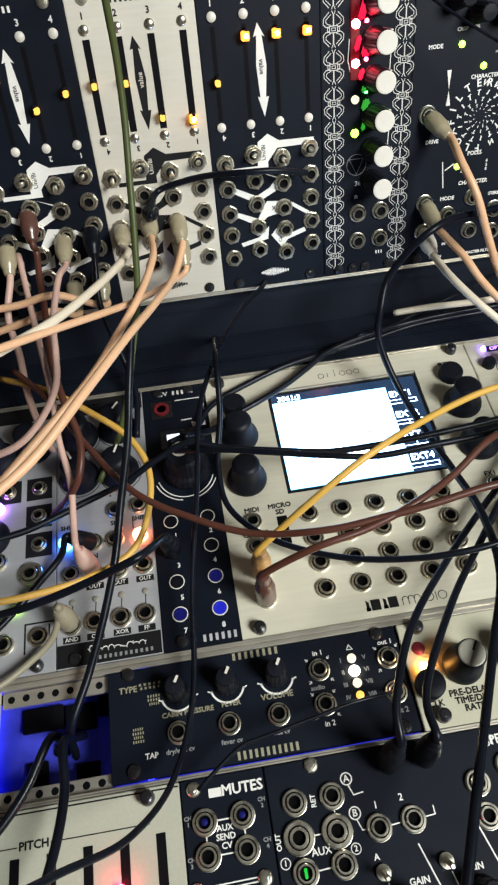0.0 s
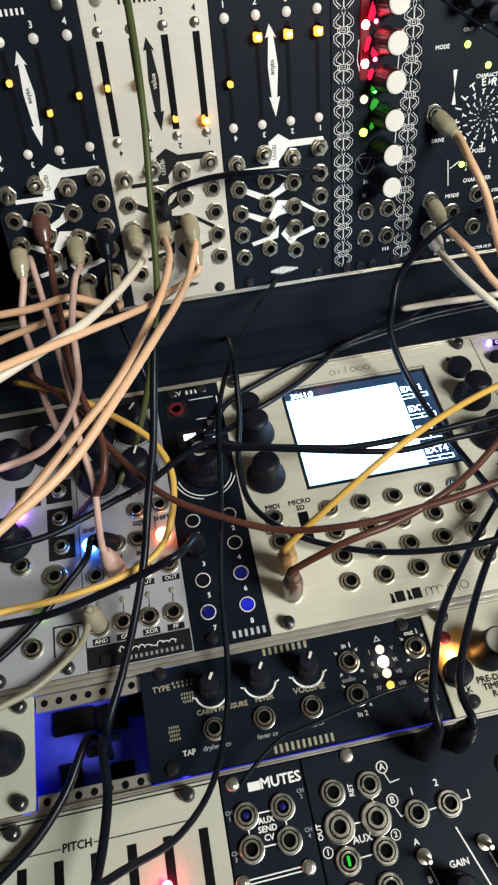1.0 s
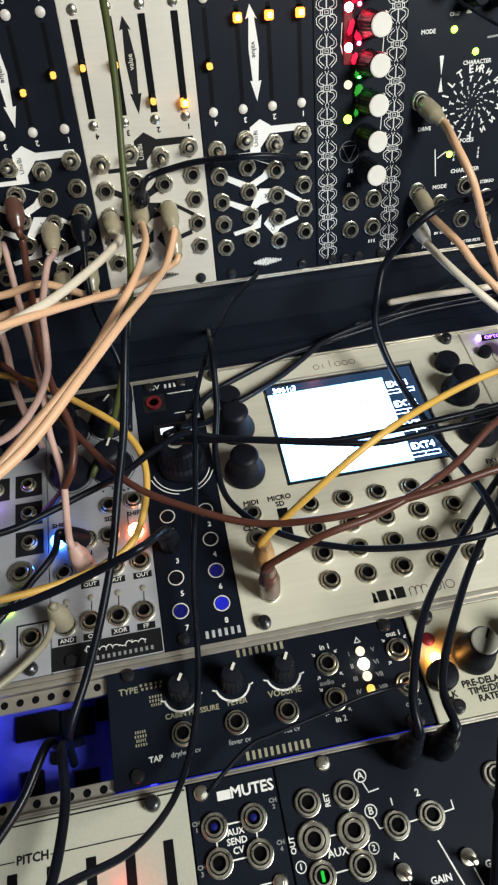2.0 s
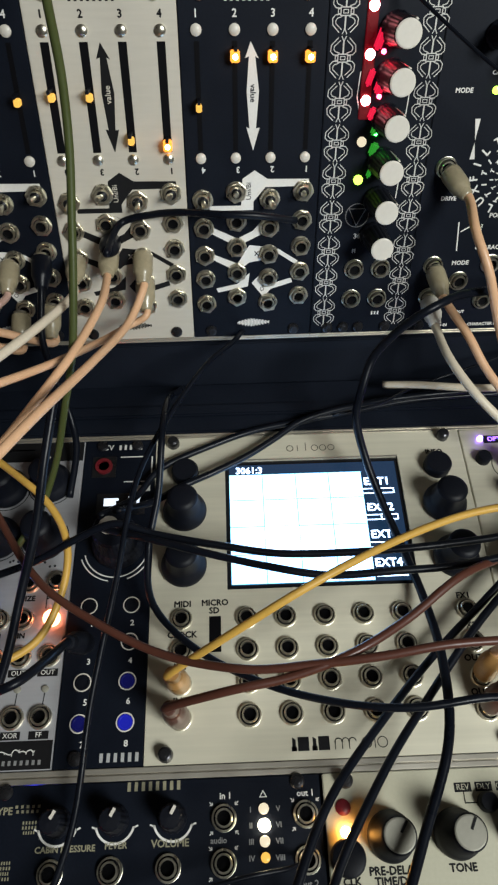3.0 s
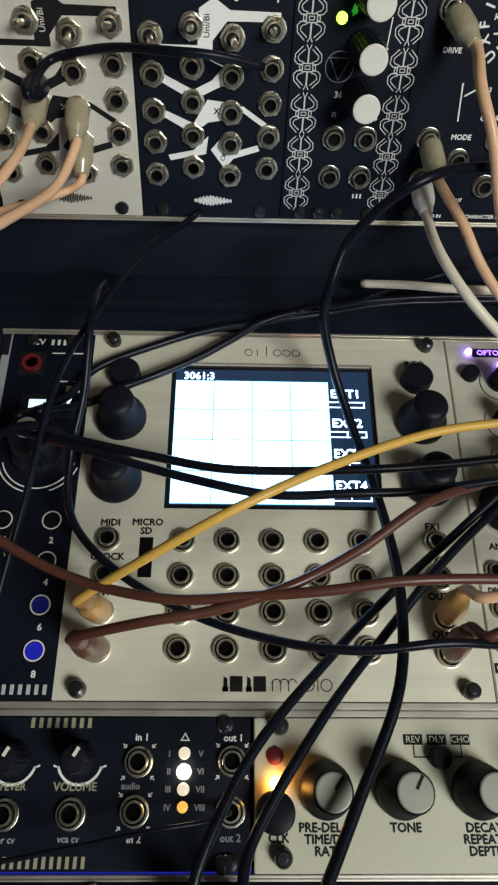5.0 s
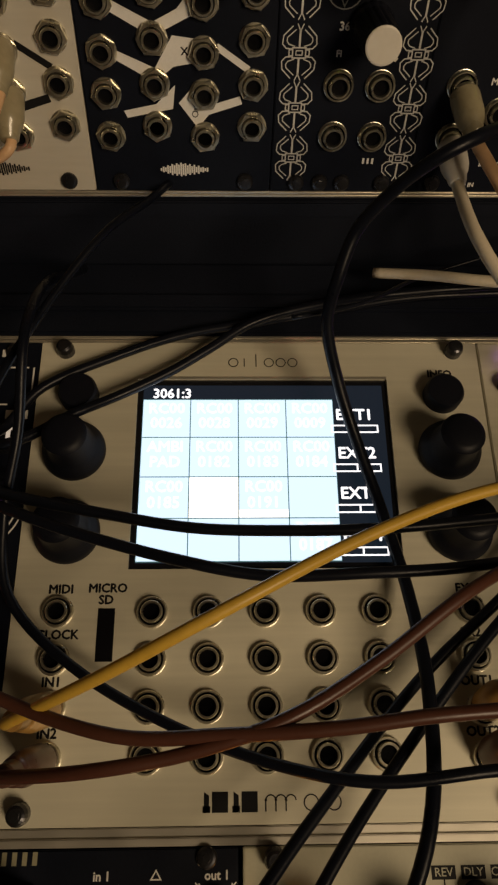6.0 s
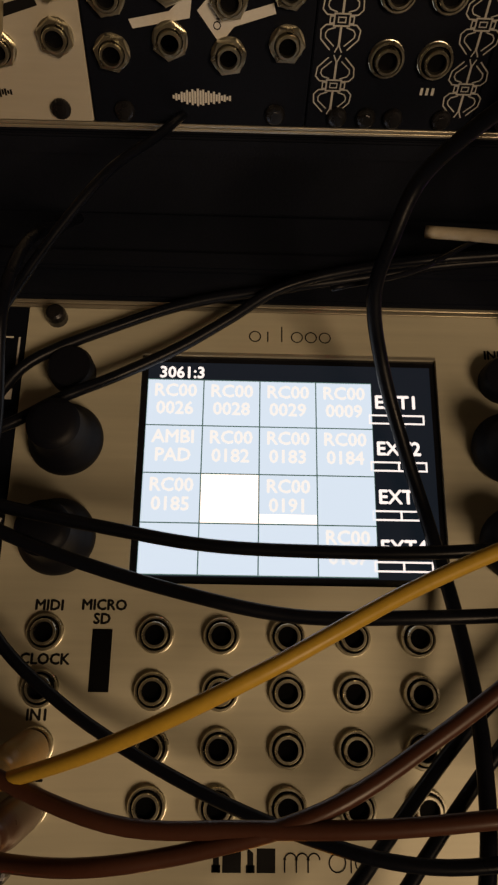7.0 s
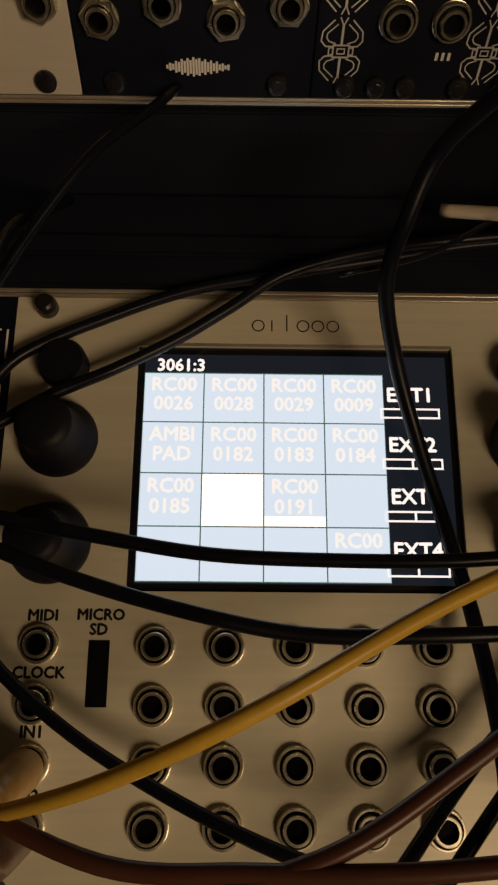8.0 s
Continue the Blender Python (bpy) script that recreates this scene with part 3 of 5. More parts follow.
def far_module():
    m = Module(LOWER, -112.5, 0, -71.8, 128.5, GREY_FACE, "grey module with black framed sockets under a tangle of cables")
    for x, y in ((-79.4, 82.0), (-79.2, 54.4), (-79.4, 68.0), (-93, 82)):
        m.put("socket_frame", flat([(-5.6, -5.6), (5.6, -5.6), (5.6, 5.6), (-5.6, 5.6)]), BLACK_INK, x, y)
        m.jack(x, y, "small")
    m.jack(-82.3, 41.2, "big")
    m.jack(-96.0, 48.6, "round")
    m.jack(-78.4, 14.2)
    m.jack(-92.0, 13.0)
    m.print([[(-84, 8), (-84, 20), (-72.6, 20)], [(-74.5, 12), (-74.5, 19)]], 0.7, BLACK_INK)
    m.screw(-79, 3.0, "tall")
    m.screw(-105, 3.0, "tall")
    m.put("lit_bar", box(-3, -1, 0, 3, 1, 1.4, 0.3), LED_LIME, -88.0, 25.5, 0, 20)
    m.put("lit_button", lathe([(2.6, 0), (2.6, 2.2), (2.0, 3.0), (0.6, 3.2)], 20, "button", smooth=True), glowing("violet_button", (0.35, 0.12, 1.0), 26.0), -97.0, 74.0)
    for x, y in ((-98, 100), (-82, 104), (-100, 60)):
        m.knob(x, y, "skirted")
    m.shape([(-112.2, 120), (-72.2, 120), (-72.2, 128.2), (-112.2, 128.2)], BLACK_INK)


far_module()


def effect_knobs():
    m = Module(LOWER, 132.1, 0, 172.8, 128.5, ALU, "silver module with black knobs and a violet light")
    m.screw(139.2, 3.3, "tall", DARK_STEEL)
    m.screw(165, 3.3, "tall", DARK_STEEL)
    m.knob(139.6, 113.5, "mini")
    for x, y, a in ((150.5, 110.5, 60), (150.0, 94.5, 100), (150.0, 79.5, 40)):
        k = m.knob(x, y, "small", 0)
        pointer(m, k, "small", WHITE_CAP, a, 3.4, 1.1)
        m.print([arc(x, y, 7.4, 150, 300, 14)], 0.4, BLACK_INK)
    m.put("label_plate", flat([(-7, -1.9), (7, -1.9), (7, 1.9), (-7, 1.9)]), BLACK_INK, 149, 123.4)
    # Letters are given their own glow for the violet light on them.
    m.put("lettering", letters("OPTO", 2.2, 0.05), VIOLET_LIT, 148, 123.4, 0.12)
    m.led(140.6, 123.6, glowing("violet_lamp", (0.28, 0.14, 1.0), 30.0), 1.2, 1.8)
    m.led(152.0, 118.6, glowing("violet_lamp", (0.28, 0.14, 1.0), 30.0), 1.0, 1.6)
    m.led(160.0, 123.6, glowing("violet_lamp", (0.28, 0.14, 1.0), 30.0), 1.2, 1.8)
    m.knob(146.0, 62.0, "wide")
    m.print([arc(146, 62, 12.0, 215, 325, 16)], 0.6, WHITE_INK)
    m.text("AMOUNT", 143.6, 47.8, 2.2, BLACK_INK)
    for x in (137.6, 145.6, 153.6):
        for y in (39.6, 27.4, 15.8):
            m.jack(x, y, "small")
    m.text("DECAY", 138.0, 33.4, 1.6, BLACK_INK)
    m.text("SPREAD", 147.0, 33.4, 1.6, BLACK_INK)
    m.text("IN", 138.0, 21.6, 1.6, BLACK_INK)
    m.put("label_plate", flat([(-3.8, -1.5), (3.8, -1.5), (3.8, 1.5), (-3.8, 1.5)]), BLACK_INK, 136.6, 9.7)
    m.put("lettering", letters("OUT A", 1.5, 0.0), WHITE_INK, 136.6, 9.7, 0.1)


effect_knobs()


# ---- lower rack, low row of tiles ----
def dark_effect_tile():
    m = Module(LOWER, -52.6, -42.7, 58.6, -4.5, BLACK_FACE, "black low effects tile with a glowing column of lights")
    for x, y in ((-44.6, -6.2), (-44.4, -39.6), (51.2, -6.4), (51.0, -41.0), (52.8, -40.8)):
        m.screw(x, y, "flat")
    # title as thin bars
    m.bars(4.3, -6.1, 18.6, 2.7, 8, GOLD_INK)
    m.bars(3.6, -40.6, 23.0, 2.8, 11, GOLD_INK)
    for x, y in ((-27.6, -29.5), (-9.0, -29.4), (9.1, -29.2), (26.8, -16.2), (26.5, -28.6), (53.3, -16.0), (53.0, -28.6)):
        m.jack(x, y)
    for x in (-26.6, -8.2, 10.4):
        k = m.knob(x, -15.6, "small")
        pointer(m, k, "small", WHITE_CAP, 60, 3.4, 1.0)
        m.print([arc(x, -15.8, 6.3, 195, 345, 16)], 0.7, WHITE_INK)
        m.print([[(x - 7.4, -17.2), (x - 5.9, -17.8)], [(x + 7.4, -17.2), (x + 5.9, -17.8)]], 0.5, WHITE_INK)
    m.text("TYPE", -45.0, -11.8, 2.2, GOLD_INK)
    for x, y, w in ((-36.5, -10.6, 9), (-36.5, -12.0, 8), (-35.5, -15.2, 5), (-35.5, -16.6, 5), (-35.5, -18.0, 4), (-42, -26, 4), (-42, -27.4, 4.5), (-42, -28.8, 3.6), (-42, -30.2, 4.4)):
        m.bars(x, y, w, 0.9, 5, GOLD_INK)
    m.text("CABIN PRESSURE", -23.6, -23.0, 1.8, GOLD_INK)
    m.text("FEVER", -7.6, -22.6, 1.9, GOLD_INK)
    m.text("VOLUME", 9.6, -22.6, 2.2, GOLD_INK)
    m.text("dry/wet cv", -27.6, -35.4, 1.7, DIM_INK)
    m.text("fever cv", -9.0, -35.4, 1.7, DIM_INK)
    m.text("vca cv", 9.1, -35.2, 1.7, DIM_INK)
    m.text("in 1", 27.4, -9.9, 1.9, WHITE_INK)
    m.text("audio", 25.0, -22.4, 1.7, DIM_INK)
    m.text("in 2", 26.8, -35.2, 1.9, WHITE_INK)
    m.text("out 1", 53.6, -10.0, 1.9, WHITE_INK)
    m.text("out 2", 53.0, -35.0, 1.9, DIM_INK)
    m.text("TAP", -37.8, -35.6, 1.9, WHITE_INK)
    for x, y in ((26.8, -16.2), (26.5, -28.6), (53.3, -16.0)):
        for a in (45, 135, 225, 315):
            c, s = math.cos(radians(a)), math.sin(radians(a))
            m.print([[(x + 5.2 * c, y + 5.2 * s), (x + 6.6 * c, y + 6.6 * s)], [(x + 5.2 * c, y + 5.2 * s), (x + 6.4 * c, y + 5.3 * s)], [(x + 5.2 * c, y + 5.2 * s), (x + 5.3 * c, y + 6.4 * s)]], 0.28, WHITE_INK)
    for y, mat, r in ((-14.0, LED_SOFT, 1.7), (-18.7, LED_WHITE, 2.0), (-23.1, LED_SOFT, 1.7), (-27.5, LED_DIM_AMBER, 1.5)):
        m.led(39.7, y, mat, r, 1.5)
    m.print([[(38.6, -10.6), (40.8, -10.6), (39.7, -8.8), (38.6, -10.6)]], 0.3, WHITE_INK)
    for k, (a, b) in enumerate((("I", "V"), ("II", "VI"), ("III", "VII"), ("IV", "VIII"))):
        m.text(a, 35.4, -14.2 - 4.5 * k, 1.6, DIM_INK)
        m.text(b, 44.4, -14.2 - 4.5 * k, 1.6, DIM_INK)


dark_effect_tile()


def pale_effect_tile():
    m = Module(LOWER, 59.4, -43.2, 171.0, -4.5, CREAM, "cream low reverb tile with grey-capped black knobs")
    m.screw(66.9, -6.8, "tall", DARK_STEEL)
    m.screw(67.3, -39.4, "tall", DARK_STEEL)
    m.screw(163.0, -6.8, "tall", DARK_STEEL)
    for x, a in ((79.6, 55), (100.9, 60), (122.6, 35), (144.4, 80)):
        k = m.knob(x, -23.2, "capped", cap=GREY_CAP)
        pointer(m, k, "capped", BLACK_INK, a, 4.6, 0.75)
    for x, words in ((79.7, ("PRE-DELAY", "TIME/DIV", "RATE")), (101.4, ("TONE",)), (123.2, ("DECAY", "REPEATS", "DEPTH")), (145.0, ("DIFF",))):
        for k, s in enumerate(words):
            m.text(s, x, -32.5 - 2.8 * k, 2.3, BLACK_INK, bold=0.14)
    for x, s in ((105.6, "REV"), (112.5, "DLY"), (119.4, "CHO")):
        m.put("label_plate", flat([(-2.8, -1.4), (2.8, -1.4), (2.8, 1.4), (-2.8, 1.4)]), BLACK_INK, x, -10.2)
        m.put("lettering", letters(s, 1.8, 0.0), CREAM, x, -10.2, 0.1)
    m.print([[(105.6, -11.6), (105.6, -14.8), (119.4, -14.8), (119.4, -11.6)]], 0.35, BLACK_INK)
    m.knob(112.6, -14.8, "mini")
    m.led(65.5, -14.6, RED_PAINT, 2.5, 1.0)
    m.led(65.7, -21.6, LED_FLAME, 1.7, 1.8)
    m.jack(65.2, -28.6)
    m.knob(65.2, -28.6, "stop")
    m.text("CLK", 66.2, -35.0, 2.2, BLACK_INK, bold=0.14)


pale_effect_tile()


def blank_tile():
    m = Module(LOWER, -133, -43.2, -92.6, -4.5, OLIVE_FACE, "cream low tile beside an open slot")
    m.knob(-103, -23, "capped")
    m.screw(-97.4, -40.0, "tall", DARK_STEEL)
    m.screw(-97.4, -7.6, "tall", DARK_STEEL)


blank_tile()


def open_slot():
    """The gap without a module: two drilled strips and the blue-lit hollow under them."""
    for y0, y1 in ((-10.3, -4.6), (-43.3, -38.6)):
        s = tagged(new("threaded_strip"), "silver threaded strip with a row of screw holes", "rack strip", "strips in the open slot")
        s.matrix_basis = Matrix.Translation((-92.4 * MM, y0 * MM, -2.5 * MM))
        part("strip", box(0, 0, -2, 39.6, y1 - y0, 0, 0.2), STEEL, s)
        for k in range(7):
            part("screw_hole", lathe([(1.35, 0), (1.35, 0.06), (0.3, 0.07)], 16, "hole"), HOLE, s, 3.2 + 5.5 * k, (y1 - y0) * 0.5, 0.0)
    b = tagged(new("circuit_board"), "circuit board inside the open slot, blue light in its colour", "circuit board")
    b.matrix_basis = Matrix.Translation((-92 * MM, -40 * MM, -24 * MM))
    # The board's saturated blue carries much of the slot's blue light.
    part("board", box(-12, -2, -2, 52, 37, 0), material("blue_light_board", (0.05, 0.06, 0.60), 0.5, 0.0, 0.15, 300, 60, 0.1), b)
    # Black blocks laid out for the dark shadows between the blue patches.
    for x, y, w, h in ((1, 24, 16, 9), (22, 4, 9, 6), (18, 22, 12, 10), (3, 4, 8, 9), (14, 14, 5, 4), (31, 26, 7, 8)):
        part("shade_block", box(x, y, 0, x + w, y + h, 2.2, 0.2), HOLE, b)
    strip = glowing("blue_strip", (0.04, 0.05, 1.0), 3.0)
    part("led_strip", box(-11, -2, -2, -9, 37, 3), strip, b)
    part("led_strip", box(49, -2, -2, 51, 37, 3), strip, b)


open_slot()


# ---- lower rack, front row ----
def slider_module():
    m = Module(LOWER, -110.3, -173.5, -29.2, -45.4, OLIVE_FACE, "cream sequencer module with a row of long pitch sliders")
    m.print([[(-110, -46.6), (-29.6, -46.6)]], 0.5, BLACK_INK)
    m.print([[(-108, -56.4), (-84.5, -56.4)], [(-73.5, -56.4), (-40, -56.4)]], 0.35, BLACK_INK)
    m.text("PITCH", -79.0, -56.4, 2.6, BLACK_INK)
    m.screw(-40.3, -48.6, "tall", DARK_STEEL)
    m.screw(-100, -48.6, "tall", DARK_STEEL)
    for k in range(7):
        x = -109.6 + 12.15 * k + 0.0
        if x < -107:
            continue
        s = m.put("slider_slot", box(-1.6, -44, 0, 1.6, 0, 0.12, 0.05), HOLE, x, -59.6)
        part("stem", box(-1.3, -3, 0, 1.3, 3, 6, 0.4), KNOB_BLACK, s, 0, -22 - 9 * ((k * 3) % 4) / 3, 0)
    m.led(-50.6, -73.6, LED_RED, 1.6, 3.0)
    m.led(-61.6, -80.5, LED_RED, 1.4, 2.0)


slider_module()


def mutes_module():
    m = Module(LOWER, -29.0, -173.5, 0.2, -45.4, BLACK_FACE, "black mutes module with white lettering and linked sockets")
    m.put("badge", flat([(-2.2, -1.4), (2.2, -1.4), (2.2, 1.4), (-2.2, 1.4)]), WHITE_INK, -17.2, -50.6)
    m.text("MUTES", -7.8, -50.5, 3.4, WHITE_INK, bold=0.14)
    m.screw(-24.4, -48.6, "flat", NICKEL)
    m.print([[(-21.6, -59), (-8.7, -59), (-8.7, -69), (-21.6, -69), (-21.6, -59)]], 0.45, WHITE_INK)
    for x, y, f in ((-21.6, -59.0, LED_DIM_BLUE), (-8.8, -58.8, LED_DIM_BLUE), (-21.6, -69.0, None), (-8.7, -68.9, None)):
        m.jack(x, y, "broad")
        if f:
            m.put("led", lathe([(1.1, 0), (0.9, 0.3), (0.3, 0.4)], 14, "led"), f, x, y, 1.25)
    for k, s in enumerate(("AUX", "SEND", "CV")):
        m.text(s, -15.2, -61.5 - 2.6 * k, 1.9, WHITE_INK)
    for x, y, s in ((-27.3, -58, "CH\n1"), (-1.8, -56, "CH\n2"), (-27.3, -70, "CH\n3"), (-1.8, -68, "CH\n4")):
        m.text(s, x, y, 1.3, DIM_INK)
    m.print([[(-24, -77.2), (-5, -76.9)], [(-24, -78.4), (-5, -78.1)]], 0.4, WHITE_INK)
    m.screw(-26.3, -77.8, "flat", NICKEL)
    m.screw(-4.1, -77.5, "flat", NICKEL)
    for x in (-21.6, -8.7):
        for y in (-90, -104):
            m.jack(x, y, "broad")


mutes_module()


def mixer_module():
    m = Module(LOWER, 0.4, -173.5, 172.0, -45.4, BLACK_FACE, "wide black performance mixer with ringed sockets and white lettering")
    m.text("PERFORMANCE MIXER", 101.6, -49.7, 3.0, WHITE_INK, bold=0.08)
    m.print([[(79.5, -48.4), (79.5, -50.8)], arc(79.6, -50.6, 0.7, 0, 360, 8), [(81.4, -48.4), (81.4, -51.2)], arc(81.4, -49.0, 0.7, 0, 360, 8)], 0.4, WHITE_INK)
    m.screw(17.0, -47.6, "flat", NICKEL)
    for x, y, k, f in ((9.2, -58, "broad", None), (22.1, -58, "broad", None), (8.7, -68.4, "big", None), (21.6, -68.4, "big", None), (9.0, -78.4, "broad", None), (21.8, -78.0, "broad", None), (35.6, -69.6, "broad", None), (47.4, -69.0, "broad", None), (20.4, -88.0, "broad", None), (9.0, -88.5, "broad", None)):
        m.jack(x, y, k, f)
    m.put("led", box(-0.5, -1.5, 0, 0.5, 1.5, 0.4, 0.15, "led"), LED_FAINT_GREEN, 9.0, -78.4, 1.3)
    for k in range(6):
        m.jack(72.0 + 12.0 * k, -58.2 if k else -62, "broad")
        m.jack(72.0 + 12.0 * k, -72.0, "broad")
    m.print([[(13, -68.4), (17, -68.4)], [(22, -63), (22, -62)], [(22, -73.5), (22, -74.5)], [(13, -78.3), (17.8, -78.1)], [(9, -74), (9, -74.6)]], 0.45, WHITE_INK)
    m.print([[(39.6, -69.5), (43.4, -69.2)], [(51.4, -68.9), (55, -68.6), (55, -66)], arc(28.1, -53.6, 1.9, 0, 360, 16), [(28.3, -55.6), (29.5, -58.8), (33, -58.4)], arc(28.6, -64.2, 1.9, 0, 360, 16), [(28.8, -66.2), (30, -69.4), (31.6, -69.4)]], 0.4, WHITE_INK)
    m.text("A", 28.1, -53.6, 2.2, WHITE_INK)
    m.text("B", 28.6, -64.2, 2.2, WHITE_INK)
    m.text("RET", 15.6, -58.4, 1.7, WHITE_INK, 90)
    m.text("OUT", 1.8, -68.6, 1.7, WHITE_INK, 90)
    m.text("AUX", 15.3, -73.2, 2.3, WHITE_INK)
    m.print([arc(3.0, -74.8, 1.6, 0, 360, 14), arc(26.6, -74.2, 1.6, 0, 360, 14)], 0.3, WHITE_INK)
    m.text("1", 3.0, -74.8, 1.7, WHITE_INK)
    m.text("2", 26.6, -74.2, 1.7, WHITE_INK)
    m.text("1", 36.0, -63.0, 2.2, WHITE_INK)
    m.text("2", 45.0, -62.0, 2.2, WHITE_INK)
    m.text("A", 32.6, -77.6, 1.9, WHITE_INK)
    m.text("B", 33.6, -88.6, 1.9, WHITE_INK)
    m.text("GAIN", 44.5, -86.0, 2.0, WHITE_INK)
    m.text("GAIN", 62.5, -85.0, 2.0, WHITE_INK)
    for x in (33.6, 54.4):
        t = m.put("toggle_switch", lathe([(2.4, 0), (2.4, 1.2), (1.3, 1.3), (0.9, 1.5)], 18, "toggle", smooth=True), NICKEL, x, -82.0)
        bm = bmesh.new()
        add_lathe(bm, [(0.8, 0), (1.0, 6.5), (0.6, 7.2)], 12)
        bat = part("bat", done(bm, "bat"), NICKEL, t, 0, 0, 1.3)
        bat.matrix_basis = bat.matrix_basis @ Matrix.Rotation(radians(14), 4, "X")
        m.print([[(x + 1, -85), (x + 2.6, -92)]], 0.4, WHITE_INK)
    for x, y in ((42, -92), (64, -92), (86, -92), (108, -92)):
        m.knob(x, y, "small")
    m.print([[(47, -76), (53, -96)], [(68, -74), (73, -92)]], 0.5, WHITE_INK)


mixer_module()


# ---- upper rack ----
PRINT_WAVE = [2, 4, 3, 6, 5, 8, 6, 9, 7, 10, 8, 9, 6, 8, 5, 7, 4, 6, 3, 4, 2, 3]


def offset_module(x0, face, ink, stud, label, levels, leds):
    """Slider module: four lit sliders, four toggles, sixteen sockets, angular print."""
    m = Module(UPPER, x0, -4.0, x0 + 50.7, 124.4, face, label)
    cols = [x0 + 6.0 + 12.93 * k for k in range(4)]
    for k, x in enumerate(cols):
        for y in (110.8, 70.0):
            m.put("stud", lathe([(1.9, 0), (1.9, 0.7), (1.3, 1.2), (0.4, 1.35)], 14, "stud", smooth=True), stud, x, y)
        half = 1.45 if ink == BLACK_INK else 0.9
        s = m.put("slider", box(-half, -17.5, 0, half, 17.5, 0.12, 0.05), HOLE, x, 90.0)
        y = levels[k] - 90.0
        stem = part("stem", box(-0.55, -0.55, 0, 0.55, 0.55, 7.5, 0.1), KNOB_BLACK, s, 0, y + 2.4, 0)
        bright = leds[k] == LED_AMBER
        g = 1.55 if bright else 1.05
        lamp = part("lamp", box(-g, -g * 1.15, 0, g, g * 1.15, 4.0, 0.35, "lamp"), leds[k], s, 0, y, 0)
        if bright:
            part("core", lathe([(0.9, 0), (0.9, 0.3), (0.3, 0.5)], 12, "core"), LED_CORE, lamp, 0, 0, 4.0)
        m.text(str(k + 1), x, 115.4, 2.4, ink)
        m.text(str(4 - k), x + 0.8, 65.8, 2.2, ink, 180)
        low = k % 2 == 0
        t = m.put("toggle_switch", JACKS["hex"], NICKEL, x, 54.8 if low else 57.6, 0, rng.uniform(0, 60))
        bat = part("bat", lathe([(0.9, 0), (1.25, 5.5), (0.7, 6.4)], 12, "bat", smooth=True), NICKEL, t, 0, 0, 2.4)
        bat.matrix_basis = bat.matrix_basis @ Matrix.Rotation(radians((12, -12, 10, -10)[k]), 4, "X")
        part("collar", lathe([(2.0, 0), (1.2, 0.6)], 16, "collar"), DARK_STEEL, t, 0, 0, 2.2)
        for y in ((43.9, 32.8, 22.8, 11.8) if low else (46.4, 35.9, 25.3, 14.6)):
            m.jack(x, y, "hex")
    c = x0 + 25.4
    # double-headed arrow
    m.shape([(c - 1.0, 107.4), (c - 2.9, 102.4), (c - 1.6, 102.9), (c - 2.4, 92), (c - 1.4, 80.0), (c - 2.5, 80.4), (c, 72.4), (c + 2.3, 80.2), (c + 1.0, 80.0), (c + 2.0, 92), (c + 0.6, 102.9), (c + 1.8, 102.2)], ink)
    m.put("lettering", letters("value", 2.0, 0.05), face, c - 0.2, 91.5, 0.12, 90 if ink == BLACK_INK else -90)
    # flag shape over the sockets with its tail
    m.shape([(x0 + 8.5, 50.6), (x0 + 25.6, 50.6), (x0 + 25.6, 53.8), (x0 + 30.2, 59.2), (x0 + 47.0, 59.4), (x0 + 46.8, 62.0), (x0 + 31.0, 62.2), (x0 + 26.0, 65.4), (x0 + 21.4, 62.4), (x0 + 20.8, 52.4), (x0 + 8.5, 52.4)], ink)
    m.put("lettering", letters("Uni/Bi", 1.9, 0.02), face if ink != BLACK_INK else SILVER_FACE, c - 1.6, 57.8, 0.1, 90)
    # wedge with plus sign
    m.shape([(x0 + 9.0, 41.5), (x0 + 19.0, 36.2), (x0 + 29.0, 41.0), (x0 + 33.2, 45.4), (x0 + 22.0, 49.4), (x0 + 29.0, 46.4), (x0 + 25.4, 42.4), (x0 + 19.2, 39.4), (x0 + 9.5, 44.0)], ink)
    m.put("lettering", letters("+", 2.6, 0.0), face, x0 + 26.5, 44.6, 0.1)
    m.shape([(x0 + 9.0, 31.0), (x0 + 19.0, 25.6), (x0 + 24.0, 29.4), (x0 + 31.0, 30.6), (x0 + 34.0, 35.4), (x0 + 24.0, 36.6), (x0 + 19.2, 29.0), (x0 + 9.2, 33.2)], ink)
    m.put("lettering", letters("x", 3.0, 0.0), face, x0 + 27.0, 33.4, 0.1)
    m.shape([(x0 + 35.5, 35.0), (x0 + 44.0, 29.6), (x0 + 43.0, 28.2), (x0 + 35.0, 33.4)], ink)
    m.shape([(x0 + 11.0, 16.6), (x0 + 10.2, 18.4), (x0 + 19.0, 20.2), (x0 + 24.2, 25.0), (x0 + 23.4, 19.0), (x0 + 14.0, 17.2)], ink)
    m.shape([(x0 + 25.0, 20.5), (x0 + 30.0, 14.0), (x0 + 33.0, 17.6), (x0 + 42.0, 20.4), (x0 + 41.4, 22.4), (x0 + 32.6, 19.8), (x0 + 28.6, 24.4)], ink)
    m.put("lettering", letters("Out", 1.8, 0.0), face, x0 + 29.4, 18.8, 0.1, 90)
    # maker's mark: a burst of vertical strokes
    n = len(PRINT_WAVE)
    m.put("marking", lines([[(-6.6 + 13.2 * k / (n - 1), -0.2 * h), (-6.6 + 13.2 * k / (n - 1), 0.2 * h)] for k, h in enumerate(PRINT_WAVE)], 0.5), ink, x0 + 25.8, 2.4)
    for dx in (7.5, 43.2):
        m.screw(x0 + dx, -1.0, "flat")
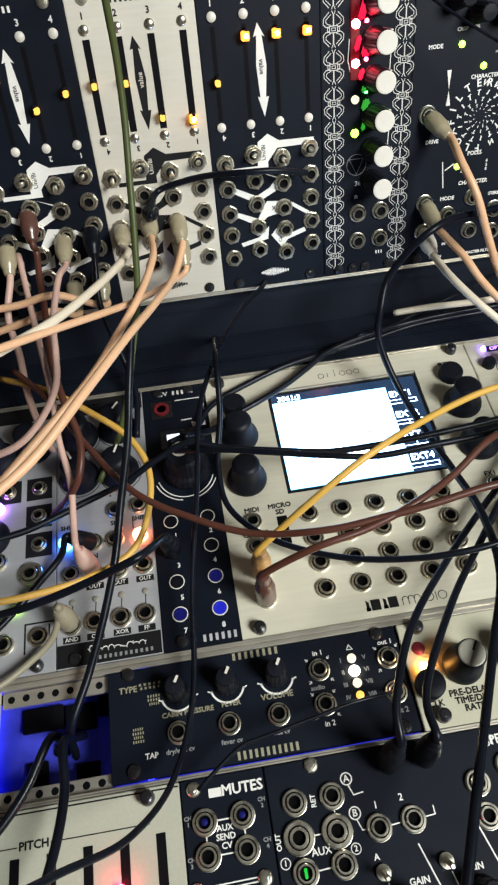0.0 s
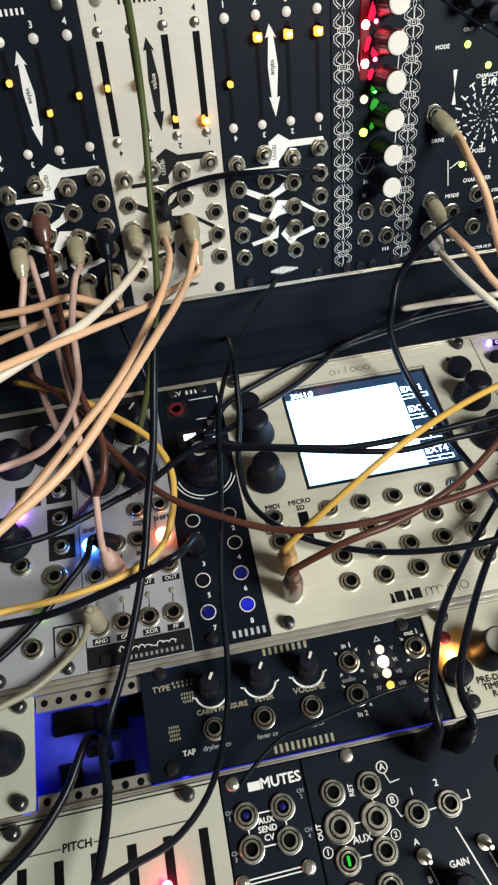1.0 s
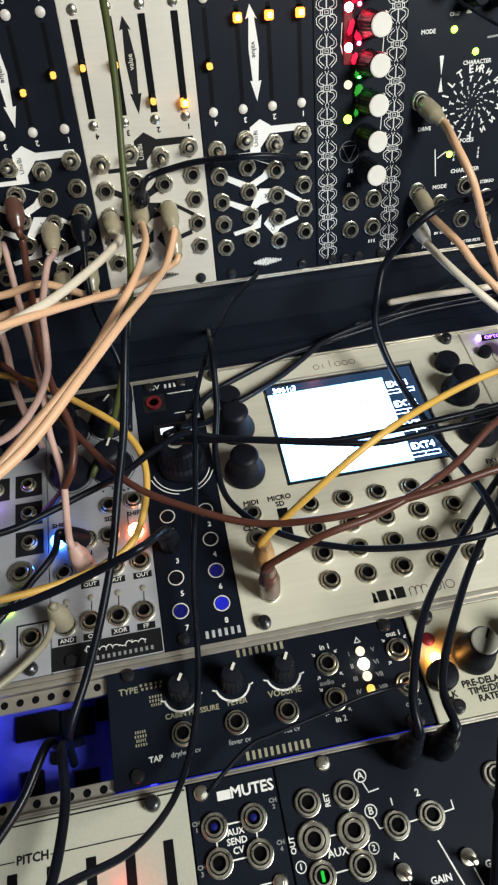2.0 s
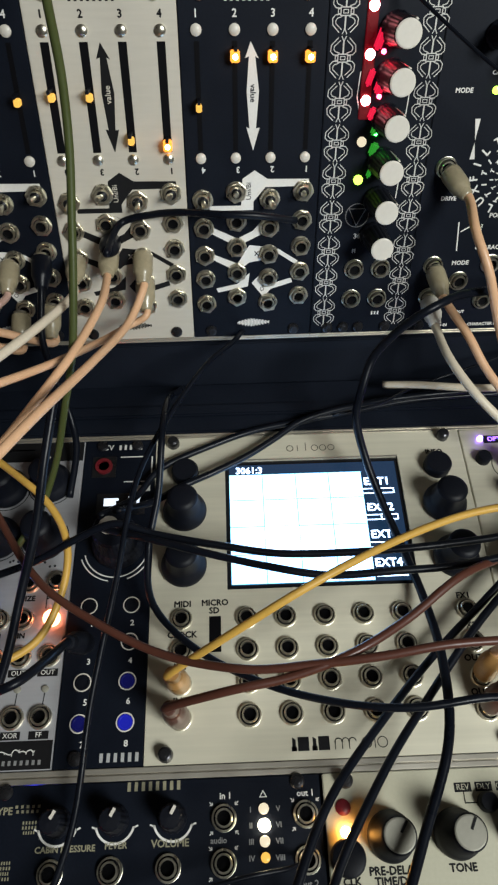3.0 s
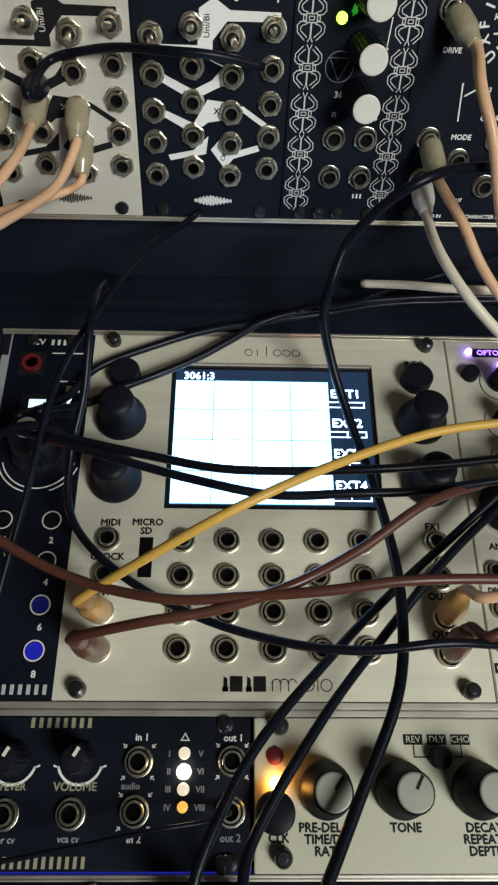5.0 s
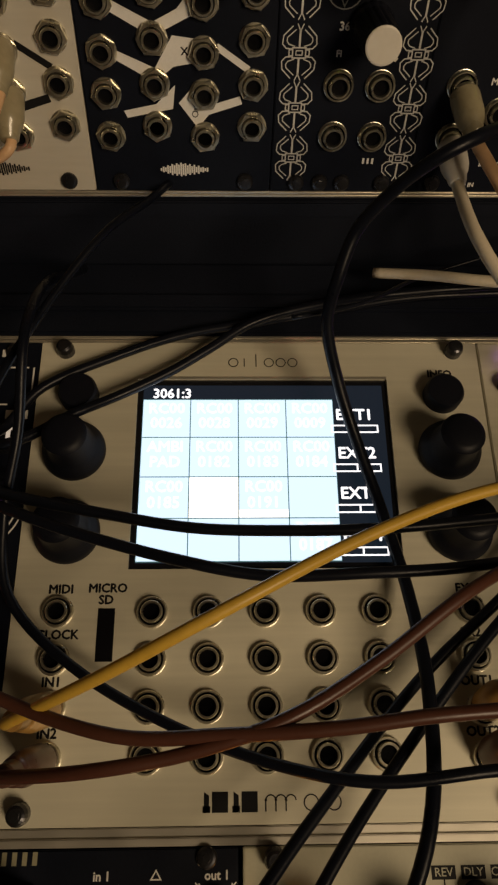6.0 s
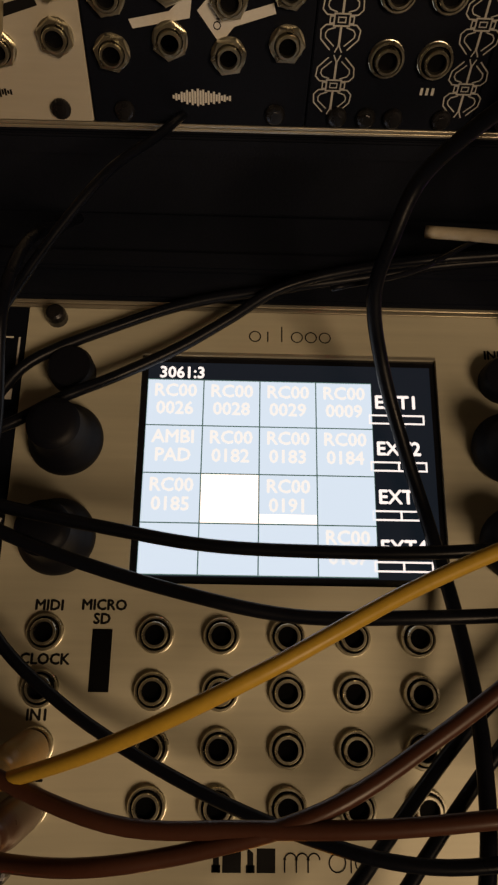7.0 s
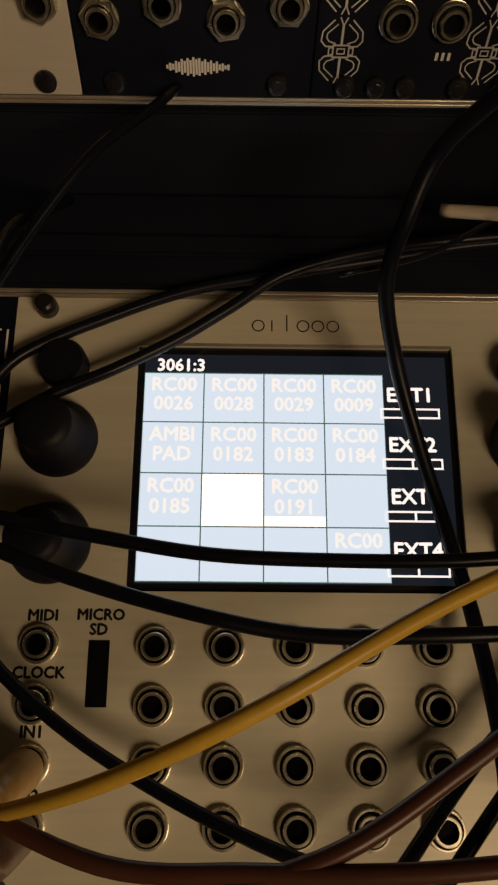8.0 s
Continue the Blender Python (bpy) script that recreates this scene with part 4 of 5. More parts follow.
        m.screw(x0 + dx, 121.4, "flat", NICKEL)
    m.bars(c - 2, 120.0, 16, 2.2, 8, ink)


offset_module(-83.6, BLACK_FACE, WHITE_INK, WHITE_CAP, "black offset module with four lit sliders and white angular print", (94, 96.8, 84.7, 89.7), (LED_DIM_AMBER,) * 4)
offset_module(-32.9, SILVER_FACE, BLACK_INK, NICKEL, "silver offset module with four lit sliders and black angular print", (91.1, 91.0, 76.8, 75.0), (LED_DIM_AMBER, LED_DIM_AMBER, LED_DIM_AMBER, LED_AMBER))
offset_module(17.8, BLACK_FACE, WHITE_INK, WHITE_CAP, "black offset module with three bright amber sliders", (87.3, 103.2, 103.1, 103.0), (LED_DIM_AMBER, LED_AMBER, LED_AMBER, LED_AMBER))


def chain_module():
    m = Module(UPPER, 68.5, -4.0, 109.2, 124.4, BLACK_FACE, "black filter bank with white-capped knobs and chain ornament")
    bm = bmesh.new()
    # one link: a double square frame with four bent legs closing round a spine
    add_line(bm, [(-1.7, -1.2), (1.7, -1.2), (1.7, 1.2), (-1.7, 1.2)], 0.34, 0.1, True)
    add_line(bm, [(-0.8, -0.5), (0.8, -0.5), (0.8, 0.5), (-0.8, 0.5)], 0.24, 0.1, True)
    for a in (-1, 1):
        add_line(bm, [(1.7 * a, 0.7), (2.6 * a, 0.7), (2.6 * a, -0.7), (1.7 * a, -0.7)], 0.28, 0.1)
        for b in (-1, 1):
            add_line(bm, [(1.7 * a, 0.9 * b), (3.4 * a, 1.0 * b), (4.4 * a, 2.0 * b), (4.2 * a, 3.9 * b), (1.9 * a, 6.1 * b)], 0.29, 0.1)
            add_line(bm, [(1.2 * a, 1.5 * b), (2.8 * a, 2.0 * b), (3.3 * a, 2.7 * b), (3.2 * a, 3.5 * b), (1.1 * a, 5.3 * b)], 0.26, 0.1)
    for b in (-1, 1):
        add_line(bm, [(0, 1.3 * b), (0, 5.2 * b)], 0.5, 0.1)
        add_line(bm, [(0, 5.0 * b), (-0.8, 6.6 * b)], 0.28, 0.1)
        add_line(bm, [(0, 5.0 * b), (0.8, 6.6 * b)], 0.28, 0.1)
    link = done(bm, "chain_link")
    for y in (6.0, 19.7, 33.1, 47.1, 60.9, 74.4, 88.3, 102.1, 115.8):
        for x in (74.2, 105.4):
            m.put("chain_print", link, CHAIN_INK, x, y)
    for x in (85.4, 96.6):
        for y in (25.5, 12.2):
            m.jack(x, y)
    m.text("Fl", 84.6, 33.0, 1.6, WHITE_INK)
    m.bars(96.8, 5.2, 4, 1.6, 3, WHITE_INK)
    m.print([arc(84.6, 47.6, 4.6, 0, 360, 22), [(81.2, 50.2), (88.0, 50.2), (84.6, 43.6), (81.2, 50.2)]], 0.3, DIM_INK)
    m.text("361", 86.0, 39.2, 2.0, WHITE_INK)
    for k, y in enumerate((39.6, 53.5, 67.7, 82.4, 96.7, 110.8)):
        kn = m.knob(92.0, y, "tall", cap=WHITE_CAP)
        a = radians((-40, 40, 60, 62, 64, 60)[k])
        line = part("pointer", box(-0.5, -0.25, 0, 0.5, 0.25, 13, 0.05), WHITE_CAP, kn, 4.75 * math.cos(a), 4.75 * math.sin(a), 2.8, math.degrees(a) + 90)
    for y, mat in ((117.5, LED_PINK), (103.2, LED_PINK), (88.8, LED_PINK), (74.9, LED_SOFT), (61.3, LED_LIME)):
        m.led(83.6, y, mat, 1.75, 2.0)
    # Red light beside the knobs, added as a faintly glowing sheet.
    m.put("glow_patch", box(-2.0, -19, 0, 2.0, 19, 0.6, 0.3, "glow_patch"), glowing("red_wash", (1.0, 0.01, 0.04), 0.10), 83.4, 101.5)
    # Extra tiny LEDs added only to throw green and red onto the knobs.
    m.led(88.6, 77.6, glowing("hidden_green_led", (0.05, 1.0, 0.06), 45.0), 0.7, 1.0)
    m.led(88.4, 104.0, LED_RED, 0.8, 1.2)
    m.led(88.4, 90.0, LED_RED, 0.8, 1.2)
    # Glowing blocks stand in for coloured light on the knobs.
    for x, y, w, h, mat in ((86.6, 108.0, 1.3, 3.6, RED_GLOW), (84.4, 96.2, 1.0, 3.0, RED_GLOW), (88.0, 93.4, 1.6, 2.4, RED_GLOW), (86.2, 84.6, 1.2, 2.2, RED_GLOW), (87.6, 79.0, 1.0, 1.8, GREEN_GLOW), (88.2, 72.4, 1.5, 2.4, GREEN_GLOW), (87.4, 64.0, 0.8, 2.0, GREEN_GLOW)):
        m.put("glow_patch", box(-w, -h, 0, w, h, 2.4, 0.7, "glow_patch"), mat, x, y, 0, -18)
    m.print([[(81, 98), (80.4, 90), (82, 84)], [(99.4, 92), (99.0, 84)], [(99.6, 62), (99.2, 54)]], 0.35, WHITE_INK)
    for x in (76.0, 83.0, 89.6, 101.5):
        m.screw(x, -1.2, "flat")


chain_module()


def filter_module():
    m = Module(UPPER, 109.2, -4.0, 165.1, 124.4, BLACK_FACE, "black character filter module with a spiral of white print")
    cx, cy = 142.8, 62.2
    # spiral of letters and bars
    for k, ch in enumerate("FILTER"):
        a = radians(186 - 22 * k)
        m.put("lettering", letters(ch, 3.2, 0.12), WHITE_INK, cx + 13.6 * math.cos(a), cy + 13.6 * math.sin(a), 0.02, math.degrees(a) - 90)
    for k, ch in enumerate("FLUX"):
        a = radians(205 + 22 * (3 - k))
        m.put("lettering", letters(ch, 3.2, 0.12), WHITE_INK, cx + 13.6 * math.cos(a), cy + 13.6 * math.sin(a), 0.02, math.degrees(a) - 90)
    for r, n, h in ((9.8, 14, 2.0), (6.8, 13, 1.5), (4.6, 12, 1.1), (2.9, 10, 0.7)):
        bm = bmesh.new()
        for k in range(n):
            a = 2 * math.pi * k / n + r
            d, s = Vector((math.cos(a), math.sin(a))), Vector((-math.sin(a), math.cos(a)))
            add_line(bm, [tuple(d * (r - h / 2) + s * 0.22 * h), tuple(d * (r + h / 2) - s * 0.1 * h)], 0.30 * h, 0.08)
            if k % 3:
                add_line(bm, [tuple(d * (r + h / 2) - s * 0.5 * h), tuple(d * (r + h / 2) + s * 0.4 * h)], 0.22 * h, 0.08)
        m.put("spiral_print", done(bm, "spiral"), WHITE_INK, cx, cy)
    bm = bmesh.new()
    for k in range(7):
        a = radians(-60 + 24 * k)
        d, s = Vector((math.cos(a), math.sin(a))), Vector((-math.sin(a), math.cos(a)))
        add_line(bm, [tuple(d * 12.4 + s * 0.8), tuple(d * 14.8 + s * 0.8)], 0.6, 0.08)
        add_line(bm, [tuple(d * 12.4 - s * 0.8), tuple(d * 14.8 - s * 0.8)], 0.6, 0.08)
        add_line(bm, [tuple(d * 12.6 + s * 0.8), tuple(d * 14.6 - s * 0.8)], 0.5, 0.08)
    m.put("spiral_print", done(bm, "spiral"), WHITE_INK, cx, cy)
    for s, x, y, size in (("MODE", 119.4, 91.6, 2.0), ("CRISP", 131.0, 97.2, 1.7), ("CHARACTER", 143.4, 78.4, 2.0), ("DRIVE", 120.6, 53.4, 2.0), ("POLES", 142.1, 46.4, 2.2), ("2\n1\n6", 136.4, 40.4, 1.6), ("4\n3\n8", 148.6, 40.4, 1.6), ("CHARACTER", 142.7, 33.2, 2.2), ("MODE", 130.4, 26.8, 2.2), ("STEREO", 155.0, 26.6, 1.8), ("CHARACTER FILTER", 147.8, -1.8, 1.7), ("1V/O IN", 126.6, -1.8, 1.6), ("IN  OUT", 133.0, 4.4, 1.6)):
        m.text(s, x, y, size * 0.82, WHITE_INK, bold=0.07)
    for x, y in ((131.1, 91.6), (142.0, 82.5), (133.9, 41.2)):
        m.led(x, y, LED_LIME, 1.4, 1.2)
    for x, y in ((118.9, 25.9), (130.9, 19.0), (143.3, 26.2), (155.1, 19.1), (119.0, 12.0), (143.0, 10.0), (155.0, 8.0), (117.5, 65.2)):
        m.jack(x, y)
    m.shape([(125.4, 82.2), (127.4, 82.2), (126.8, 74.6)], WHITE_INK)
    m.shape([(126.8, 74.0), (128.0, 68.0), (126.0, 68.0)], WHITE_INK)
    m.print([[(126.6, 44.0), (127.8, 32.0)], [(128.0, 40.0), (132.4, 42.6)]], 0.5, WHITE_INK)
    for x, y in ((137.0, 103.0), (128.0, 109.0), (150, 103)):
        m.knob(x, y, "small", cap=None)
    m.shape([(136.0, 97.0), (138.6, 97.0), (137.4, 103.0)], GREY_CAP)
    for x in (116.8, 157.5):
        m.screw(x, -1.2, "flat")
    m.print([[(147, 87.4), (152, 87.8)]], 0.8, DIM_INK)


filter_module()


# ---- plugs and patch cables ----
def smooth_run(points, per=7):
    p = [Vector(q) for q in points]
    p = [p[0] * 2 - p[1]] + p + [p[-1] * 2 - p[-2]]
    out = []
    for k in range(1, len(p) - 2):
        a, b, c, d = p[k - 1:k + 3]
        for j in range(per):
            t = j / per
            out.append(0.5 * ((2 * b) + (c - a) * t + (2 * a - 5 * b + 4 * c - d) * t * t + (3 * b - a - 3 * c + d) * t * t * t))
    out.append(p[-2])
    return out


def tube(points, r, n=12):
    run = smooth_run(points)
    bm = bmesh.new()
    rings = []
    side = None
    for k, q in enumerate(run):
        d = (run[min(k + 1, len(run) - 1)] - run[max(k - 1, 0)]).normalized()
        if side is None:
            side = d.orthogonal().normalized()
        side = (side - d * side.dot(d)).normalized()
        up = d.cross(side)
        rings.append([bm.verts.new(q + (side * math.cos(2 * math.pi * j / n) + up * math.sin(2 * math.pi * j / n)) * r) for j in range(n)])
    for a, b in zip(rings[:-1], rings[1:]):
        for j in range(n):
            bm.faces.new((a[j], a[(j + 1) % n], b[(j + 1) % n], b[j]))
    bm.faces.new(rings[0][::-1])
    bm.faces.new(rings[-1])
    return done(bm, "cord", True)


PLUG_MESH = lathe([(2.4, 2.0), (2.9, 2.4), (3.9, 3.2), (4.1, 5.0), (4.0, 15.0), (3.5, 18.0), (3.0, 19.0), (2.9, 20.0), (3.2, 20.4), (3.0, 21.5), (2.6, 22.0), (2.3, 27.0), (1.9, 27.4)], 24, "plug", smooth=True)
SHORT_PLUG = lathe([(2.4, 2.0), (2.9, 2.4), (3.8, 3.0), (4.0, 4.4), (3.9, 10.0), (3.4, 12.2), (2.9, 12.8), (2.5, 15.4), (2.0, 16.0)], 24, "plug", smooth=True)
PLUG_RING = lathe([(2.6, 1.6), (3.1, 1.7), (3.1, 2.5), (2.6, 2.6)], 20, "ring")


def cable(label, cord_mat, r, points, plug=None, plug_mat=None, short=False, extend=True):
    """A patch cable along points (mm); plug: rack and socket x, y in which it sits, with the tilt of its body."""
    c = tagged(new("patch_cable"), label, "cable", "patch cables")
    pts = [Vector(p) for p in points]
    if plug:
        rack, x, y, lean = plug
        m = rack @ Matrix.Translation((x * MM, y * MM, 0))
        end = (rack @ Vector((x * MM, y * MM, 0))) / MM
        n = (rack.to_3x3() @ Vector((0, 0, 1)))
        d = (n + Vector(lean)).normalized()
        m = Matrix.Translation(end * MM) @ d.to_track_quat("Z", "Y").to_matrix().to_4x4()
        ob = part("plug", SHORT_PLUG if short else PLUG_MESH, plug_mat, c)
        ob.matrix_basis = m
        ring = part("collar", PLUG_RING, NICKEL, ob)
        tip = 15.0 if short else 26.0
        pts = [end + d * (tip - 4), end + d * (tip + 3)] + pts
    if extend:
        a, b = pts[-2], pts[-1]
        d = (b - a).normalized() * 28
        pts += [b + d, b + d * 1.9 + Vector((0, 0, -6))]
    part("cord", tube([tuple(p) for p in pts], r * 0.88), cord_mat, c)
    return c


# socket to socket, in millimetres
cable('yellow patch cable arching over the display', YELLOW_CORD, 1.5,
      [(34, 32, 46), (57, 43, 53), (84, 57, 49), (110, 67, 46), (137, 72, 44)], (LOWER, 12.1, 25.8, (-0.02, -0.08, 0)), PLUG_TAN)
cable('red-brown patch cable from a brown plug', BROWN_CORD, 1.55,
      [(30, 15, 41), (49, 18, 43), (68, 24, 45), (86, 34, 43), (105, 47, 43), (127, 58, 31)], (LOWER, 12.1, 14.4, (-0.04, -0.04, 0)), PLUG_BROWN)
cable('tan patch cable in an output socket', ORANGE_CORD, 1.9,
      [(123, 26, 23), (129, 26, 26), (135, 26, 29)], (LOWER, 119.4, 24.5, (0.1, 0.3, 0)), PLUG_TAN, True)
cable('dark brown patch cable in an output socket', BROWN_CORD, 1.9,
      [(123, 15, 23), (129, 17, 25), (135, 18, 27)], (LOWER, 119.4, 13.6, (0.1, 0.3, 0)), PLUG_BROWN, True)
cable('thin black patch cable sagging below the display', RUBBER, 1.5,
      [(-16, 78, 20), (4, 69, 29), (22, 62, 33), (43, 56, 34), (64, 52, 34), (86, 52, 36), (106, 53, 36), (125, 55, 39), (144, 57, 42)])
cable('black patch cable slanting over the sockets', RUBBER, 1.6,
      [(46, -37, 31), (59, -13, 26), (81, 11, 17), (103, 32, 8), (123, 49, 9), (143, 66, 13)], (LOWER, 43.0, -51.6, (0.05, 0.1, 0)), KNOB_BLACK)
cable('black patch cable plugged into the mixer', RUBBER, 1.6,
      [(58, -34, 25), (77, -6, 19), (97, 17, 13), (120, 42, 12), (144, 63, 11)], (LOWER, 56.0, -51.8, (0.0, 0.1, 0)), KNOB_BLACK)
cable('black patch cable curving under the sockets', RUBBER, 1.5,
      [(11, 153, 3), (10, 144, 13), (8, 129, 29), (7, 110, 36), (5, 89, 26), (1, 70, 17), (3, 51, 12), (19, 35, 9), (43, 22, 12), (67, 14, 19), (88, 11, 25), (112, 13, 26), (135, 13, 19)])
cable('cream patch cable from a cloudy plug', CREAM_CORD, 1.8,
      [(-23, 149, 68), (-27, 129, 78), (-35, 108, 87), (-46, 89, 94), (-59, 75, 99), (-73, 63, 102)], (UPPER, -27.0, 32.8, (0, -0.2, -0.15)), PLUG_CLEAR, True)
cable('peach patch cable sweeping down over the lower case', ORANGE_CORD, 1.8,
      [(-6, 148, 52), (-14, 116, 69), (-24, 87, 83), (-38, 61, 88), (-56, 38, 86), (-78, 21, 84)], (UPPER, -1.0, 35.9, (0, -0.1, -0.6)), PLUG_CLEAR, True)
cable('peach patch cable from a short cloudy plug', ORANGE_CORD, 1.75,
      [(-13, 145, 67), (-19, 121, 71), (-29, 98, 73), (-41, 78, 72), (-57, 60, 70), (-73, 43, 67)], (UPPER, -14.0, 35.9, (0, -0.1, -0.25)), PLUG_CLEAR, True)
cable('peach patch cable running off sideways', ORANGE_CORD, 1.6,
      [(-8, 156, 42), (-19, 133, 57), (-31, 108, 76), (-48, 84, 94), (-70, 59, 111)], (UPPER, -1.0, 25.3, (0, -0.1, -0.7)), PLUG_CLEAR, True)
cable('olive green patch cable hanging down', GREEN_CORD, 1.55,
      [(-13, 176, 174), (-13, 172, 156), (-13, 168, 137), (-14, 160, 119), (-16, 149, 102), (-18, 136, 85), (-21, 123, 67), (-27, 112, 48), (-34, 103, 27), (-42, 92, 12), (-52, 78, 4)], extend=False)
cable('yellow looping patch cable among dark ones', YELLOW_CORD, 1.6,
      [(-92, 132, 20), (-68, 112, 31), (-50, 99, 28), (-35, 86, 24), (-28, 71, 20), (-30, 54, 15), (-38, 39, 12), (-54, 30, 14), (-75, 24, 19), (-97, 20, 26)])
cable('peach patch cable from the drive socket', ORANGE_CORD, 2.0,
      [(123, 162, 82), (128, 150, 73), (134, 143, 58), (144, 139, 37), (161, 139, 9)], (UPPER, 117.5, 65.2, (0.35, -0.1, -0.5)), PLUG_CLEAR, True)
cable('peach patch cable from a cloudy plug', ORANGE_CORD, 2.0,
      [(128, 146, 43), (134, 135, 37), (142, 125, 31), (154, 118, 21)], (UPPER, 118.9, 25.9, (0.1, -0.1, -0.5)), PLUG_CLEAR, True)
cable('cream patch cable from a white plug', CREAM_CORD, 2.0,
      [(120, 138, 39), (127, 123, 37), (138, 114, 30), (153, 108, 19)], (UPPER, 119.0, 12.0, (0, -0.1, -0.4)), WHITE_CAP, True)
cable('thick white patch cable lying in the gap', CREAM_CORD, 1.8,
      [(100, 147, 10), (114, 142, 16), (127, 136, 22), (140, 133, 25), (156, 135, 24)])
cable('black patch cable across the slider modules', RUBBER, 1.6,
      [(-8, 184, 70), (5, 184, 74), (18, 180, 78), (31, 176, 80), (45, 176, 79), (60, 180, 73)], (UPPER, -12.6, 40.0, (0, 0, 0.1)), RUBBER, True, extend=False)
cable('peach patch cable leaving sideways', ORANGE_CORD, 1.9,
      [(-58, 147, 52), (-75, 146, 50), (-96, 146, 49), (-118, 146, 48)], (UPPER, -40.8, 14.6, (0, -0.1, -0.8)), PLUG_CLEAR, True)
cable('peach patch cable from the lowest socket row', ORANGE_CORD, 1.9,
      [(-62, 148, 42), (-77, 145, 40), (-95, 142, 37), (-116, 138, 30)], (UPPER, -53.7, 11.8, (0, -0.1, -0.8)), PLUG_CLEAR, True)
cable('dark brown patch cable looping among pale ones', BROWN_CORD, 1.7,
      [(-65, 170, 58), (-65, 158, 52), (-64, 141, 46), (-62, 117, 44), (-58, 98, 40), (-53, 81, 34), (-55, 68, 28), (-62, 64, 18), (-72, 65, 4)], (UPPER, -66.6, 46.4, (0.05, -0.1, -0.8)), PLUG_BROWN, True, extend=False)
cable('dusky pink looping patch cable', PINK_CORD, 1.6,
      [(-54, 146, 62), (-57, 124, 59), (-57, 110, 55), (-58, 97, 51), (-64, 83, 49), (-73, 70, 51), (-88, 61, 57), (-106, 56, 62)], (UPPER, -53.7, 32.8, (0, -0.1, -0.5)), PLUG_CLEAR, True)
cable('pale pink patch cable hanging to the grey module', PINK_CORD, 1.8,
      [(-82, 148, 42), (-81, 137, 28), (-79, 120, 22), (-75, 105, 16), (-72, 98, 4)], (UPPER, -79.5, 32.8, (0, -0.1, -0.8)), PLUG_CLEAR, True, extend=False)
cable('black patch cable from a black plug', RUBBER, 1.6,
      [(-41, 150, 42), (-38, 141, 27), (-34, 131, 14), (-32, 119, 8), (-34, 100, 3)], (UPPER, -40.8, 35.9, (0, -0.1, -0.7)), RUBBER, True, extend=False)
cable('pale violet-lit patch cable in the logic module', PINK_CORD, 1.6,
      [(-60, 52, 18), (-60, 69, 22), (-63, 86, 28), (-64, 103, 34), (-66, 120, 41), (-69, 140, 48), (-72, 158, 50)], (LOWER, -56.0, 37.2, (-0.2, 0.3, 0)), PINK_CORD, True)
cable('black patch cable running from the tangle across the display', RUBBER, 1.6,
      [(-98, 46, 24), (-78, 51, 20), (-55, 61, 18), (-38, 67, 19), (-24, 73, 23), (-10, 77, 26), (5, 73, 24), (27, 69, 22), (48, 66, 20), (71, 65, 21), (94, 65, 23), (118, 67, 23), (142, 69, 26)])
cable("black patch cable over the display's upper corner", RUBBER, 1.6,
      [(-18, 84, 18), (-7, 98, 5), (3, 112, 3.5), (24, 123, 2.5), (43, 130, 2.5), (65, 134, 3), (88, 138, 3.5), (112, 141, 6), (150, 144, 5), (190, 146, 5)])
cable("black patch cable crossing the display's corner", RUBBER, 1.6,
      [(-12, 86, 18), (0, 94, 8), (12, 102, 6), (25, 108, 6), (39, 116, 5), (51, 124, 5), (64, 133, 5), (82, 138, 6), (104, 140, 9), (140, 143, 9), (185, 143, 8)])
cable('thin pale wire over the case edge', RUBBER, 0.7,
      [(73, 120, 28), (93, 129, 21), (113, 144, 12), (135, 152, 12)])
cable('long thin black patch cable over the lower case', RUBBER, 1.25,
      [(40, 171, 22), (34, 158, 28), (23, 143, 32), (8, 119, 30), (-3, 92, 29), (-9, 56, 23), (-16, 18, 15), (-20, -18, 9), (-29, -46, 15), (-41, -62, 34), (-55, -69, 59)])
cable('black patch cable arching out of a numbered socket', RUBBER, 1.6,
      [(-23, 27, 42), (-29, 17, 53), (-41, 14, 50), (-59, 12, 43), (-78, 12, 35), (-97, 15, 27)], (LOWER, -22.7, 41.5, (0.0, -0.25, 0)), KNOB_BLACK)
